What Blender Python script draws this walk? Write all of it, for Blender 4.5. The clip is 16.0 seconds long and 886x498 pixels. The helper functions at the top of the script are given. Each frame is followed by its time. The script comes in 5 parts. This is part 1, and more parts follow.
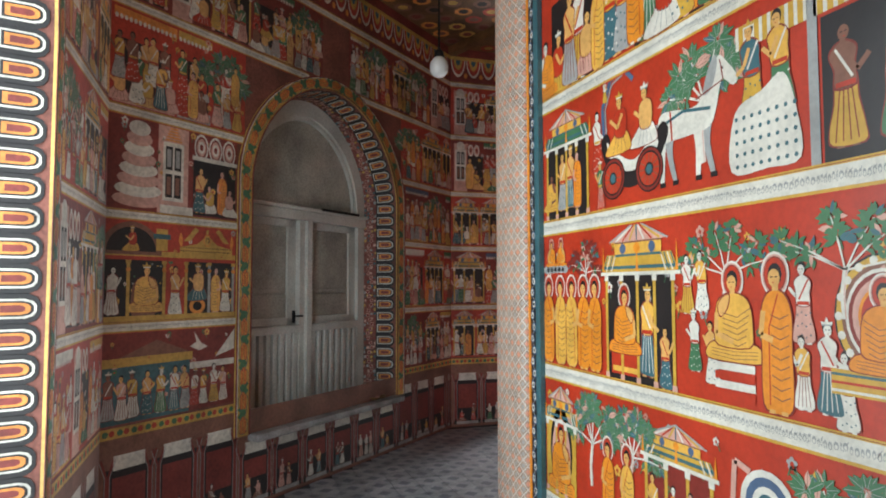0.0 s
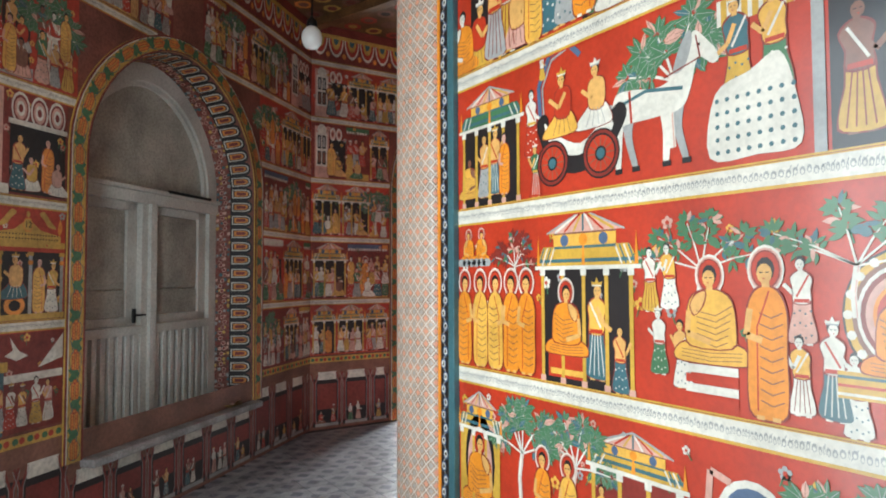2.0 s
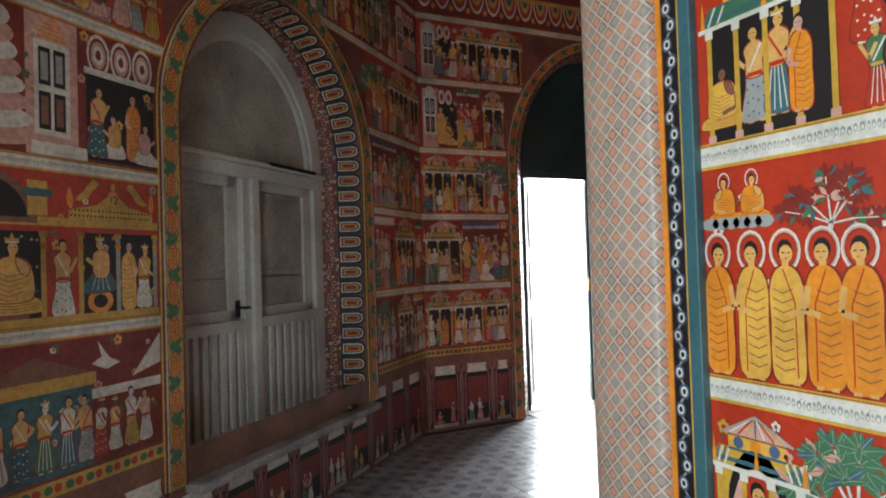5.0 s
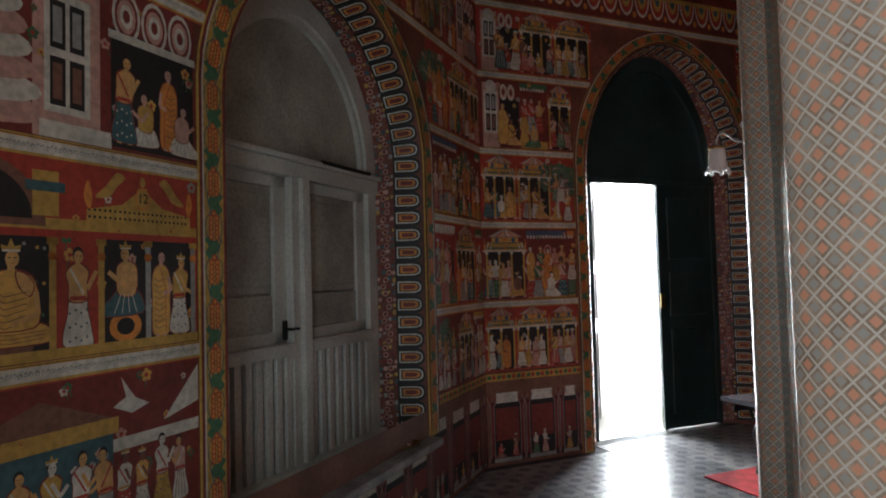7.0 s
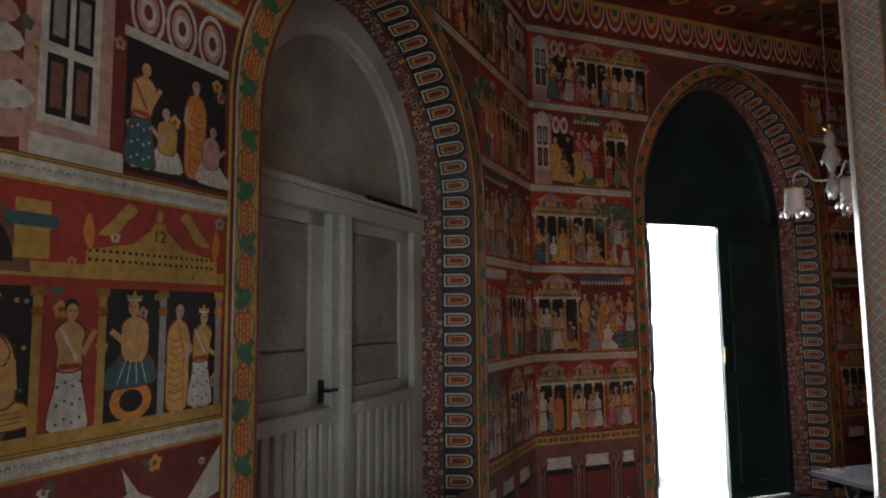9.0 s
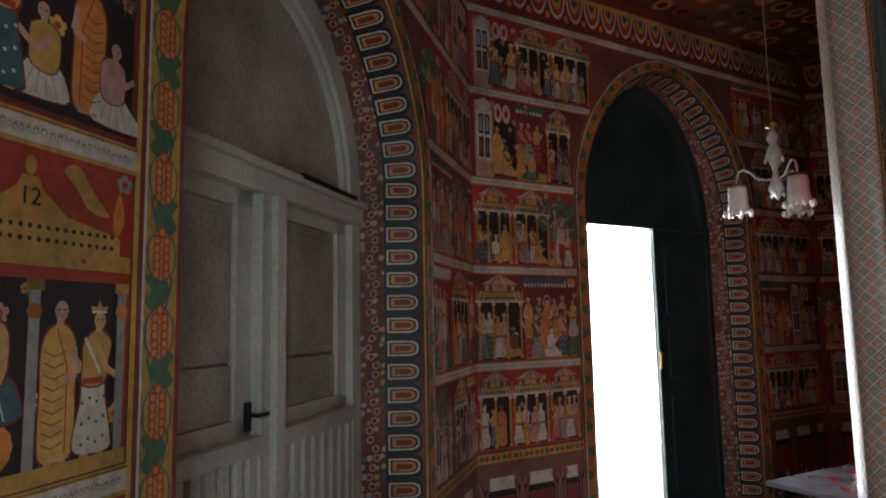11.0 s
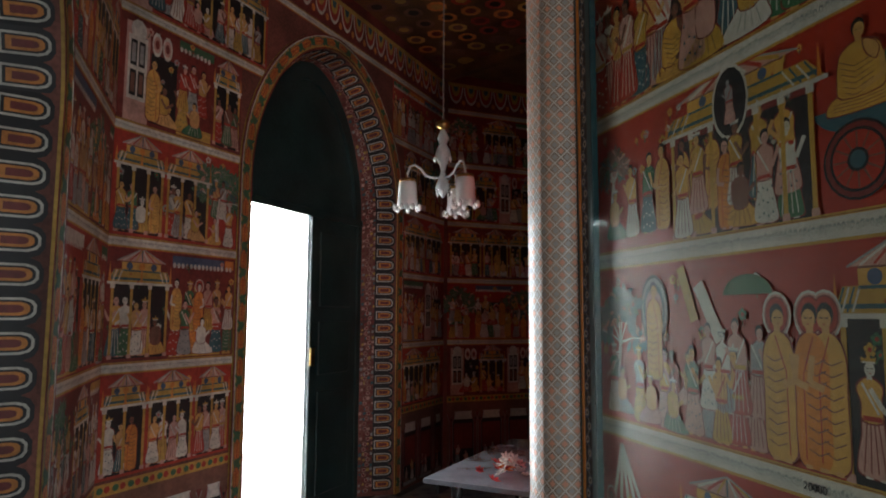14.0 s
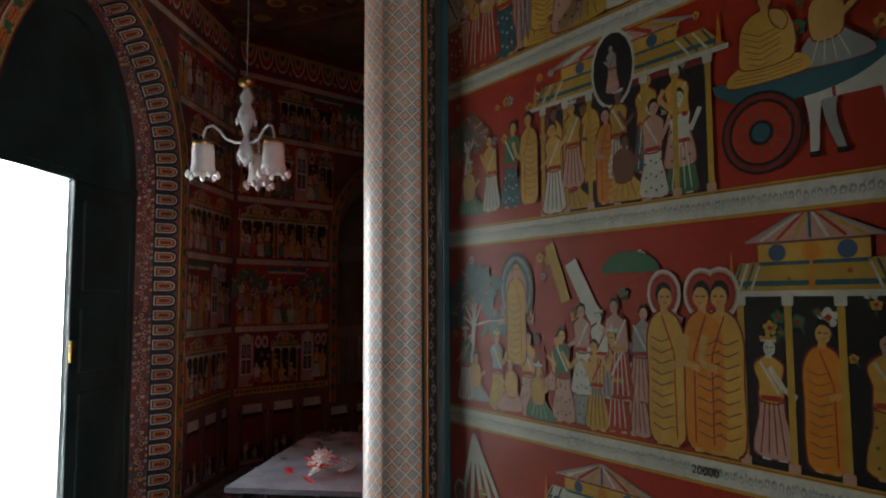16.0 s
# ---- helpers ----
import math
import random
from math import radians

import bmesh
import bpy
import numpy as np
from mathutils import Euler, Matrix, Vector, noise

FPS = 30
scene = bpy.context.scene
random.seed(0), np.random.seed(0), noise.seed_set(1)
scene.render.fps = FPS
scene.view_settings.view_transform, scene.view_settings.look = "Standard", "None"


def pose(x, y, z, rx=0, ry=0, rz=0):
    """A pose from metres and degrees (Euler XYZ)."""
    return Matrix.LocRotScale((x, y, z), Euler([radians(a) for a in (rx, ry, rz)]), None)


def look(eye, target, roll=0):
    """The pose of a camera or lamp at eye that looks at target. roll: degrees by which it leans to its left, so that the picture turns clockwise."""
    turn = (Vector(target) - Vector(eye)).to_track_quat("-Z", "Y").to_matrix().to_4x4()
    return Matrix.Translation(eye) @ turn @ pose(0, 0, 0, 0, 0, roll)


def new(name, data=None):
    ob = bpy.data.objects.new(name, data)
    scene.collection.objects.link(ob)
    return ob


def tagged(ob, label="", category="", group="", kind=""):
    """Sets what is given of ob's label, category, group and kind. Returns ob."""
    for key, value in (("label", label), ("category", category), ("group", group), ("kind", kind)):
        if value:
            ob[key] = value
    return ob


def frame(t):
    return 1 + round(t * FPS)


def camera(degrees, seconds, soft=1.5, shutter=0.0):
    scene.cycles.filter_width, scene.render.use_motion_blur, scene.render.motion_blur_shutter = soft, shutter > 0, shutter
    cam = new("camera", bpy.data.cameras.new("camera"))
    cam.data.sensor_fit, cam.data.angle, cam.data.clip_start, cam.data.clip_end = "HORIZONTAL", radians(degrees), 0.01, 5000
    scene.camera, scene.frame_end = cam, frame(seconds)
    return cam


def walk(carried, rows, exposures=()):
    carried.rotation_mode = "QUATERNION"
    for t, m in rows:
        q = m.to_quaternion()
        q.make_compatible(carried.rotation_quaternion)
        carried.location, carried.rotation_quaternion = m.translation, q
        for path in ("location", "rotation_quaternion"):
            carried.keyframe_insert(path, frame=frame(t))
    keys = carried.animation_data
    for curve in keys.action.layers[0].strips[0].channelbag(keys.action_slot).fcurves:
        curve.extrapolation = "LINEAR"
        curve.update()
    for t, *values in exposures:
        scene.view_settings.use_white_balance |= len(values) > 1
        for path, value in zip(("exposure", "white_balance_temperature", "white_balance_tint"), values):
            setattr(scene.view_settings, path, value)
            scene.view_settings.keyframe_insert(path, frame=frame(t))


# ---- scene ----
cam = camera(68.0, 16.0, soft=1.9)
PATH = [
    (0, (0.004, -0.089, 1.51), (0.618, 1.812, 1.624), -0.1),
    (0.5, (-0.037, 0.019, 1.512), (0.743, 1.857, 1.621), 0.2),
    (1, (-0.063, 0.137, 1.522), (0.839, 1.918, 1.635), 1.2),
    (1.5, (-0.094, 0.225, 1.522), (0.911, 1.951, 1.629), 1.5),
    (2, (-0.161, 0.377, 1.523), (0.915, 2.06, 1.611), -0.2),
    (2.5, (-0.191, 0.526, 1.524), (0.889, 2.209, 1.563), -1.2),
    (3, (-0.146, 0.68, 1.521), (0.846, 2.416, 1.56), -1.0),
    (3.5, (-0.096, 0.816, 1.518), (0.86, 2.571, 1.604), -0.5),
    (4, (-0.077, 0.977, 1.507), (0.868, 2.738, 1.591), -0.8),
    (4.5, (-0.09, 1.174, 1.502), (0.818, 2.955, 1.555), -1.6),
    (5, (-0.095, 1.325, 1.499), (0.772, 3.126, 1.543), -1.8),
    (5.2, (-0.091, 1.385, 1.495), (0.741, 3.203, 1.542), -1.7),
    (7.3, (-0.103, 2.107, 1.535), (0.686, 3.942, 1.634), -1.3),
    (7.5, (-0.099, 2.17, 1.543), (0.672, 4.011, 1.666), -0.8),
    (8, (-0.079, 2.26, 1.583), (0.634, 4.121, 1.751), -0.3),
    (8.2, (-0.074, 2.312, 1.596), (0.607, 4.185, 1.762), -0.3),
    (10.3, (-0.135, 2.874, 1.576), (0.788, 4.628, 1.847), -2.2),
    (10.5, (-0.124, 2.939, 1.573), (0.814, 4.685, 1.843), -2.4),
    (11, (-0.109, 3.091, 1.577), (0.916, 4.794, 1.8), -1.1),
    (11.5, (-0.128, 3.297, 1.567), (1.074, 4.885, 1.753), -2.7),
    (12, (-0.13, 3.432, 1.555), (1.205, 4.909, 1.739), -3.1),
    (12.5, (-0.083, 3.538, 1.551), (1.362, 4.909, 1.736), -1.7),
    (13, (-0.022, 3.646, 1.549), (1.54, 4.881, 1.734), -2.1),
    (13.5, (0.022, 3.71, 1.553), (1.714, 4.761, 1.739), -0.1),
    (14, (0.043, 3.801, 1.552), (1.847, 4.641, 1.755), 0.3),
    (14.5, (0.064, 3.931, 1.542), (1.959, 4.53, 1.758), -0.9),
    (15, (0.107, 4.02, 1.539), (2.048, 4.459, 1.735), -0.6),
    (15.5, (0.203, 4.104, 1.542), (2.166, 4.437, 1.736), -0.8),
    (16, (0.296, 4.161, 1.546), (2.282, 4.339, 1.701), -0.3),
]
walk(cam, [(t, look(eye, target, roll)) for t, eye, target, roll in PATH],
     [(0.0, 0.1), (1.5, 0.36), (3.5, 0.34), (4.5, 0.05), (5.2, -0.35), (7.3, -0.95), (10.5, -0.65), (12.0, -0.7), (13.0, -0.5), (16.0, -0.5)])

# ---- world, sun, large lights ----
world = bpy.data.worlds.new("sky")
scene.world = world
world.use_nodes = True
wn = world.node_tree
sky = wn.nodes.new("ShaderNodeTexSky")
sky.sky_type, sky.sun_disc = "NISHITA", False
sky.sun_elevation, sky.sun_rotation = radians(52), radians(8)
wn.nodes["Background"].inputs["Strength"].default_value = 0.15
wn.links.new(sky.outputs[0], wn.nodes["Background"].inputs["Color"])
sun = new("sun", bpy.data.lights.new("sun", "SUN"))
sun.data.energy, sun.data.angle, sun.data.color = 4.5, radians(0.5), (1.0, 0.95, 0.86)
sun.matrix_world = look((4.0 + 3, 6.7 + 20, 26), (4.0, 6.7, 0))


def door_light(name, eye, target, w, h, power, color=(1, 0.98, 0.95)):
    """Skylight standing in a doorway."""
    lamp = new(name, bpy.data.lights.new(name, "AREA"))
    lamp.data.shape, lamp.data.size, lamp.data.size_y = "RECTANGLE", w, h
    lamp.data.energy, lamp.data.color = power, color
    lamp.matrix_world = look(eye, target)
    return lamp


door_light("doorway_light_west", (-0.80, 1.86, 1.55), (1.2, 2.75, 1.45), 1.3, 2.7, 80, (0.82, 0.94, 1.0))
door_light("doorway_light_north", (4.15, 7.62, 1.25), (3.95, 4.0, 1.0), 1.2, 2.4, 560, (0.86, 0.95, 1.0))

# ---- plan ----
OUT = [(-0.66, 3.92), (2.28, 6.68), (6.24, 6.68), (9.30, 3.92), (9.30, -0.20), (6.42, -3.06), (2.28, -3.06), (-0.66, -0.20)]
INN = [(1.41, 3.135), (3.06, 4.585), (5.54, 4.585), (7.23, 3.14), (7.23, 0.48), (5.54, -1.12), (3.10, -1.12), (1.41, 0.48)]
TOP = 4.15
BANDS_OUT = (0.70, 1.27, 1.91, 2.51, 3.14, 3.73)
BANDS_IN = (0.52, 1.095, 1.75, 2.325, 2.92, 3.5)


# ---- materials ----
def material(name, rgb, rough=0.6, vary=0.25, scale=6.0, bump=0.15, metal=0.0, coat=0.0, fine=60.0, stain=None, random_obj=0.0):
    """A painted or plain surface: colour with stains at two scales, and fine relief."""
    m = bpy.data.materials.new(name)
    m.use_nodes = True
    nt = m.node_tree
    N, L = nt.nodes, nt.links
    b = N["Principled BSDF"]
    tc = N.new("ShaderNodeTexCoord")
    n1 = N.new("ShaderNodeTexNoise")
    n1.inputs["Scale"].default_value, n1.inputs["Detail"].default_value = scale, 5
    n2 = N.new("ShaderNodeTexNoise")
    n2.inputs["Scale"].default_value, n2.inputs["Detail"].default_value = fine, 3
    geo = N.new("ShaderNodeNewGeometry")
    L.new(geo.outputs["Position"], n1.inputs["Vector"])
    L.new(geo.outputs["Position"], n2.inputs["Vector"])
    ramp = N.new("ShaderNodeValToRGB")
    dark = stain or tuple(c * (1 - vary * 1.6) for c in rgb)
    ramp.color_ramp.elements[0].position, ramp.color_ramp.elements[1].position = 0.3, 0.62
    ramp.color_ramp.elements[0].color = (*[max(0, c) for c in dark], 1)
    ramp.color_ramp.elements[1].color = (*rgb, 1)
    L.new(n1.outputs["Fac"], ramp.inputs["Fac"])
    mix = N.new("ShaderNodeMixRGB")
    mix.blend_type = "MULTIPLY"
    mix.inputs["Fac"].default_value = min(1.0, vary * 2)
    r2 = N.new("ShaderNodeValToRGB")
    r2.color_ramp.elements[0].position, r2.color_ramp.elements[1].position = 0.35, 0.6
    r2.color_ramp.elements[0].color = (0.55, 0.55, 0.55, 1)
    L.new(n2.outputs["Fac"], r2.inputs["Fac"])
    L.new(ramp.outputs[0], mix.inputs[1])
    L.new(r2.outputs[0], mix.inputs[2])
    out = mix.outputs[0]
    if random_obj:
        oi = N.new("ShaderNodeObjectInfo")
        hsv = N.new("ShaderNodeHueSaturation")
        mr = N.new("ShaderNodeMapRange")
        mr.inputs["To Min"].default_value, mr.inputs["To Max"].default_value = 1 - random_obj, 1 + random_obj
        L.new(oi.outputs["Random"], mr.inputs["Value"])
        L.new(mr.outputs[0], hsv.inputs["Value"])
        L.new(out, hsv.inputs["Color"])
        out = hsv.outputs[0]
    L.new(out, b.inputs["Base Color"])
    b.inputs["Roughness"].default_value, b.inputs["Metallic"].default_value = rough, metal
    b.inputs["Coat Weight"].default_value, b.inputs["Coat Roughness"].default_value = coat, 0.12
    if bump:
        bp = N.new("ShaderNodeBump")
        bp.inputs["Strength"].default_value, bp.inputs["Distance"].default_value = bump, 0.004
        L.new(n2.outputs["Fac"], bp.inputs["Height"])
        L.new(bp.outputs[0], b.inputs["Normal"])
    return m


def glass(name, tint=(1, 1, 1), ior=1.45, rough=0.0):
    """A thin pane: clear, with a mirror's gloss that grows with the angle."""
    m = bpy.data.materials.new(name)
    m.use_nodes = True
    N, L = m.node_tree.nodes, m.node_tree.links
    N.remove(N["Principled BSDF"])
    tr, gl, mx = (N.new("ShaderNode" + k) for k in ("BsdfTransparent", "BsdfGlossy", "MixShader"))
    tr.inputs[0].default_value = (*tint, 1)
    gl.inputs["Roughness"].default_value = rough
    lw = N.new("ShaderNodeLayerWeight")
    lw.inputs["Blend"].default_value = 0.5
    pw, sc = N.new("ShaderNodeMath"), N.new("ShaderNodeMath")
    pw.operation, sc.operation = "POWER", "MULTIPLY_ADD"
    pw.inputs[1].default_value = 5.0
    base = ((ior - 1) / (ior + 1)) ** 2
    sc.inputs[1].default_value, sc.inputs[2].default_value = 0.6 * (1 - base), base
    L.new(lw.outputs["Facing"], pw.inputs[0])
    L.new(pw.outputs[0], sc.inputs[0])
    L.new(sc.outputs[0], mx.inputs[0])
    L.new(tr.outputs[0], mx.inputs[1])
    L.new(gl.outputs[0], mx.inputs[2])
    L.new(mx.outputs[0], N["Material Output"].inputs["Surface"])
    return m


def lattice_material(name):
    """Painted diagonal lattice of pale lines over salmon and blue-grey squares, by the mesh's UV in metres."""
    m = material(name, (0.46, 0.31, 0.22), 0.5, 0.3, 8, 0.2, coat=0.15)
    N, L = m.node_tree.nodes, m.node_tree.links
    b = N["Principled BSDF"]
    old = b.inputs["Base Color"].links[0].from_socket
    uv = N.new("ShaderNodeUVMap")
    sep = N.new("ShaderNodeSeparateXYZ")
    L.new(uv.outputs[0], sep.inputs[0])

    def maths(op, a, c):
        n = N.new("ShaderNodeMath")
        n.operation = op
        for i, v in enumerate((a, c)):
            if isinstance(v, (int, float)):
                n.inputs[i].default_value = v
            elif v is not None:
                L.new(v, n.inputs[i])
        return n.outputs[0]
    cell = 0.056
    p = maths("DIVIDE", maths("ADD", sep.outputs[0], sep.outputs[1]), cell)
    q = maths("DIVIDE", maths("SUBTRACT", sep.outputs[0], sep.outputs[1]), cell)
    fp, fq = maths("PINGPONG", p, 0.5), maths("PINGPONG", q, 0.5)
    edge = maths("MINIMUM", fp, fq)
    line = maths("LESS_THAN", edge, 0.07)
    core = maths("GREATER_THAN", edge, 0.24)
    par = maths("MODULO", maths("ADD", maths("FLOOR", p, None), maths("FLOOR", q, None)), 2.0)
    blue = maths("MULTIPLY", core, maths("GREATER_THAN", maths("ABSOLUTE", par, None), 0.5))
    m1, m2, m3 = (N.new("ShaderNodeMixRGB") for _ in range(3))
    m1.inputs[2].default_value = (0.54, 0.46, 0.39, 1)
    L.new(line, m1.inputs[0]), L.new(old, m1.inputs[1])
    m2.inputs[2].default_value = (0.33, 0.29, 0.25, 1)
    L.new(blue, m2.inputs[0]), L.new(m1.outputs[0], m2.inputs[1])
    m3.inputs[2].default_value = (0.60, 0.26, 0.16, 1)
    red = maths("MULTIPLY", core, maths("LESS_THAN", maths("ABSOLUTE", par, None), 0.5))
    L.new(red, m3.inputs[0]), L.new(m2.outputs[0], m3.inputs[1])
    L.new(m3.outputs[0], b.inputs["Base Color"])
    return m


# fresh paints of the inner walls, and faded ones of the outer walls
RGB = dict(red=(0.50, 0.040, 0.014), white=(0.72, 0.68, 0.58), orange=(0.80, 0.27, 0.022), yellow=(0.78, 0.42, 0.07), skin=(0.74, 0.40, 0.12),
           black=(0.018, 0.015, 0.015), green=(0.06, 0.18, 0.08), teal=(0.05, 0.14, 0.16), blue=(0.08, 0.13, 0.22), pink=(0.66, 0.36, 0.28),
           brown=(0.24, 0.10, 0.06), grey=(0.36, 0.36, 0.34), maroon=(0.24, 0.03, 0.02), gold=(0.62, 0.36, 0.05))
FRESH = {k: material("paint_" + k, v, 0.38, 0.15, 5, 0.08, coat=0.25) for k, v in RGB.items()}
FADED = {}
for k, v in RGB.items():
    g = sum(v) / 3
    FADED[k] = material("faded_" + k, tuple((0.90 * c + 0.10 * g) * 1.05 + 0.003 for c in v), 0.62, 0.28, 3.5, 0.2, coat=0.03, fine=45)
WALL = material("limewashed_red_wall", (0.25, 0.085, 0.06), 0.7, 0.35, 3, 0.3)
PLASTER = material("old_plaster", (0.50, 0.46, 0.40), 0.8, 0.3, 3, 0.3)
SHUTTER = material("grey_white_gloss_paint", (0.68, 0.67, 0.61), 0.45, 0.2, 2.5, 0.15, coat=0.2)
# darker, more mottled tone for the shutters' panels and back boards
SHUTTER_DARK = material("darker_shutter_paint", (0.52, 0.50, 0.43), 0.5, 0.3, 3, 0.2)
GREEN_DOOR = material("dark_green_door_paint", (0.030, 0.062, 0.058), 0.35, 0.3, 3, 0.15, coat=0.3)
# white of the open leaf: daylight glare put into its base colour
DOOR_WHITE = material("glare_white_door", (0.72, 0.70, 0.64), 0.4, 0.15, 3, 0.1)
IRON = material("black_iron", (0.03, 0.03, 0.03), 0.45, 0.3, 20, 0.2, metal=0.7)
BRASS = material("tarnished_brass", (0.55, 0.36, 0.12), 0.3, 0.3, 20, 0.1, metal=1.0)
STEEL = material("scuffed_table_laminate", (0.32, 0.34, 0.39), 0.14, 0.15, 7, 0.05, coat=0.6)
TILE = material("grey_cement_tile", (0.38, 0.38, 0.39), 0.28, 0.3, 9, 0.15, coat=0.25, random_obj=0.18)
TILE_MARK = material("blue_grey_tile_mark", (0.12, 0.13, 0.16), 0.3, 0.3, 9, 0.1, random_obj=0.2)
GROUT = material("dark_grout", (0.10, 0.10, 0.10), 0.8, 0.3, 9, 0.3)
LEDGE = material("worn_cement_ledge", (0.40, 0.38, 0.37), 0.55, 0.35, 5, 0.3)
CARPET = material("red_carpet", (0.50, 0.03, 0.04), 0.95, 0.25, 14, 0.6, fine=250)
GROUND = material("sunlit_pale_sand", (0.80, 0.78, 0.72), 0.9, 0.15, 1.5, 0.3)
CEIL = material("painted_ceiling_ground", (0.20, 0.09, 0.03), 0.6, 0.4, 4, 0.2)
LATTICE = lattice_material("lattice_paint")
PANE = glass("display_glass", (0.72, 0.72, 0.69), 1.26, 0.05)
CRYSTAL = glass("chandelier_glass", (0.96, 0.97, 0.97), 1.5)
OPAL = material("white_opal_glass", (0.85, 0.85, 0.82), 0.2, 0.05, 10, 0.0)
CRYSTAL_ARM = material("pale_glass_arm", (0.62, 0.64, 0.62), 0.08, 0.1, 30, 0.0, coat=0.6)
CORD = material("grey_cord", (0.25, 0.23, 0.2), 0.7, 0.2, 40, 0.0)


# ---- mesh helpers ----
def link(name, bm, mat, parent=None, label="", smooth=False):
    me = bpy.data.meshes.new(name)
    bm.to_mesh(me)
    bm.free()
    for m in (mat if isinstance(mat, (list, tuple)) else [mat]):
        me.materials.append(m)
    if smooth:
        me.shade_smooth()
    ob = new(name, me)
    if parent is not None:
        ob.parent = parent
    return tagged(ob, label)


def part(name, bm, mat, parent, label="", smooth=False):
    return link(name, bm, mat, parent, label, smooth)


def empty(name, m, **tags):
    ob = new(name)
    ob.matrix_world = m
    return tagged(ob, **tags)


def box(bm, x0, x1, y0, y1, z0, z1, bevel=0.0):
    r = bmesh.ops.create_cube(bm, size=1)
    for v in r["verts"]:
        v.co = Vector(((x0 + x1) / 2 + v.co.x * (x1 - x0), (y0 + y1) / 2 + v.co.y * (y1 - y0), (z0 + z1) / 2 + v.co.z * (z1 - z0)))
    if bevel:
        es = list({e for v in r["verts"] for e in v.link_edges})
        bmesh.ops.bevel(bm, geom=es, offset=bevel, segments=2, affect="EDGES", profile=0.5)
    return bm


def boxes(*args, bevel=0.003):
    bm = bmesh.new()
    for a in args:
        box(bm, *a, bevel=bevel)
    return bm


def lathe(profile, n=20, bm=None, at=(0, 0, 0)):
    """Turned body from (radius, height) pairs."""
    bm = bm or bmesh.new()
    rings = []
    for r, z in profile:
        rings.append([bm.verts.new((at[0] + max(r, 0.0005) * math.cos(2 * math.pi * i / n), at[1] + max(r, 0.0005) * math.sin(2 * math.pi * i / n), at[2] + z)) for i in range(n)])
    for a, b in zip(rings, rings[1:]):
        for i in range(n):
            bm.faces.new((a[i], a[(i + 1) % n], b[(i + 1) % n], b[i]))
    bm.faces.new(rings[0][::-1])
    bm.faces.new(rings[-1])
    return bm


def tube(points, r, n=8, bm=None):
    bm = bm or bmesh.new()
    rings = []
    pts = [Vector(p) for p in points]
    for i, p in enumerate(pts):
        d = (pts[min(i + 1, len(pts) - 1)] - pts[max(i - 1, 0)]).normalized()
        a = d.orthogonal().normalized() if abs(d.z) > 0.99 else d.cross(Vector((0, 0, 1))).normalized()
        b = d.cross(a)
        rings.append([bm.verts.new(p + r * (math.cos(2 * math.pi * k / n) * a + math.sin(2 * math.pi * k / n) * b)) for k in range(n)])
    for a, b in zip(rings, rings[1:]):
        for i in range(n):
            bm.faces.new((a[i], a[(i + 1) % n], b[(i + 1) % n], b[i]))
    bm.faces.new(rings[0][::-1])
    bm.faces.new(rings[-1])
    return bm


def wall_pose(p, q):
    """Pose with x along the wall to a viewer's right, y out into the wall, z up; its origin is the wall's middle at the floor."""
    p, q = Vector((*p, 0)), Vector((*q, 0))
    return Matrix.Translation((p + q) / 2) @ Matrix.Rotation(math.atan2(q.y - p.y, q.x - p.x), 4, "Z")


def arch(half, spring, apex, bottom=0.0, n=28, power=1.85):
    """Outline of a slightly pointed arch from its left foot to its right foot."""
    pts = [(-half, bottom)]
    for i in range(n + 1):
        a = math.pi * (1 - i / n)
        c, s = math.cos(a), math.sin(a)
        r = (abs(c) ** power + abs(s) ** power) ** (-1 / power)
        pts.append((half * r * c, spring + (apex - spring) * r * s))
    return pts + [(half, bottom)]


def band_mesh(inner, outer, y0, y1, thick=None):
    """A strip between two outlines of as many points, with depth from y0 to y1."""
    bm = bmesh.new()
    rows = [[bm.verts.new((u, y, z)) for u, z in line] for line, y in ((inner, y0), (outer, y0), (outer, y1), (inner, y1))]
    for k in range(4):
        a, b = rows[k], rows[(k + 1) % 4]
        for i in range(len(a) - 1):
            bm.faces.new((a[i], a[i + 1], b[i + 1], b[i]))
    for i in (0, -1):
        bm.faces.new([r[i] for r in rows])
    bmesh.ops.recalc_face_normals(bm, faces=bm.faces)
    return bm


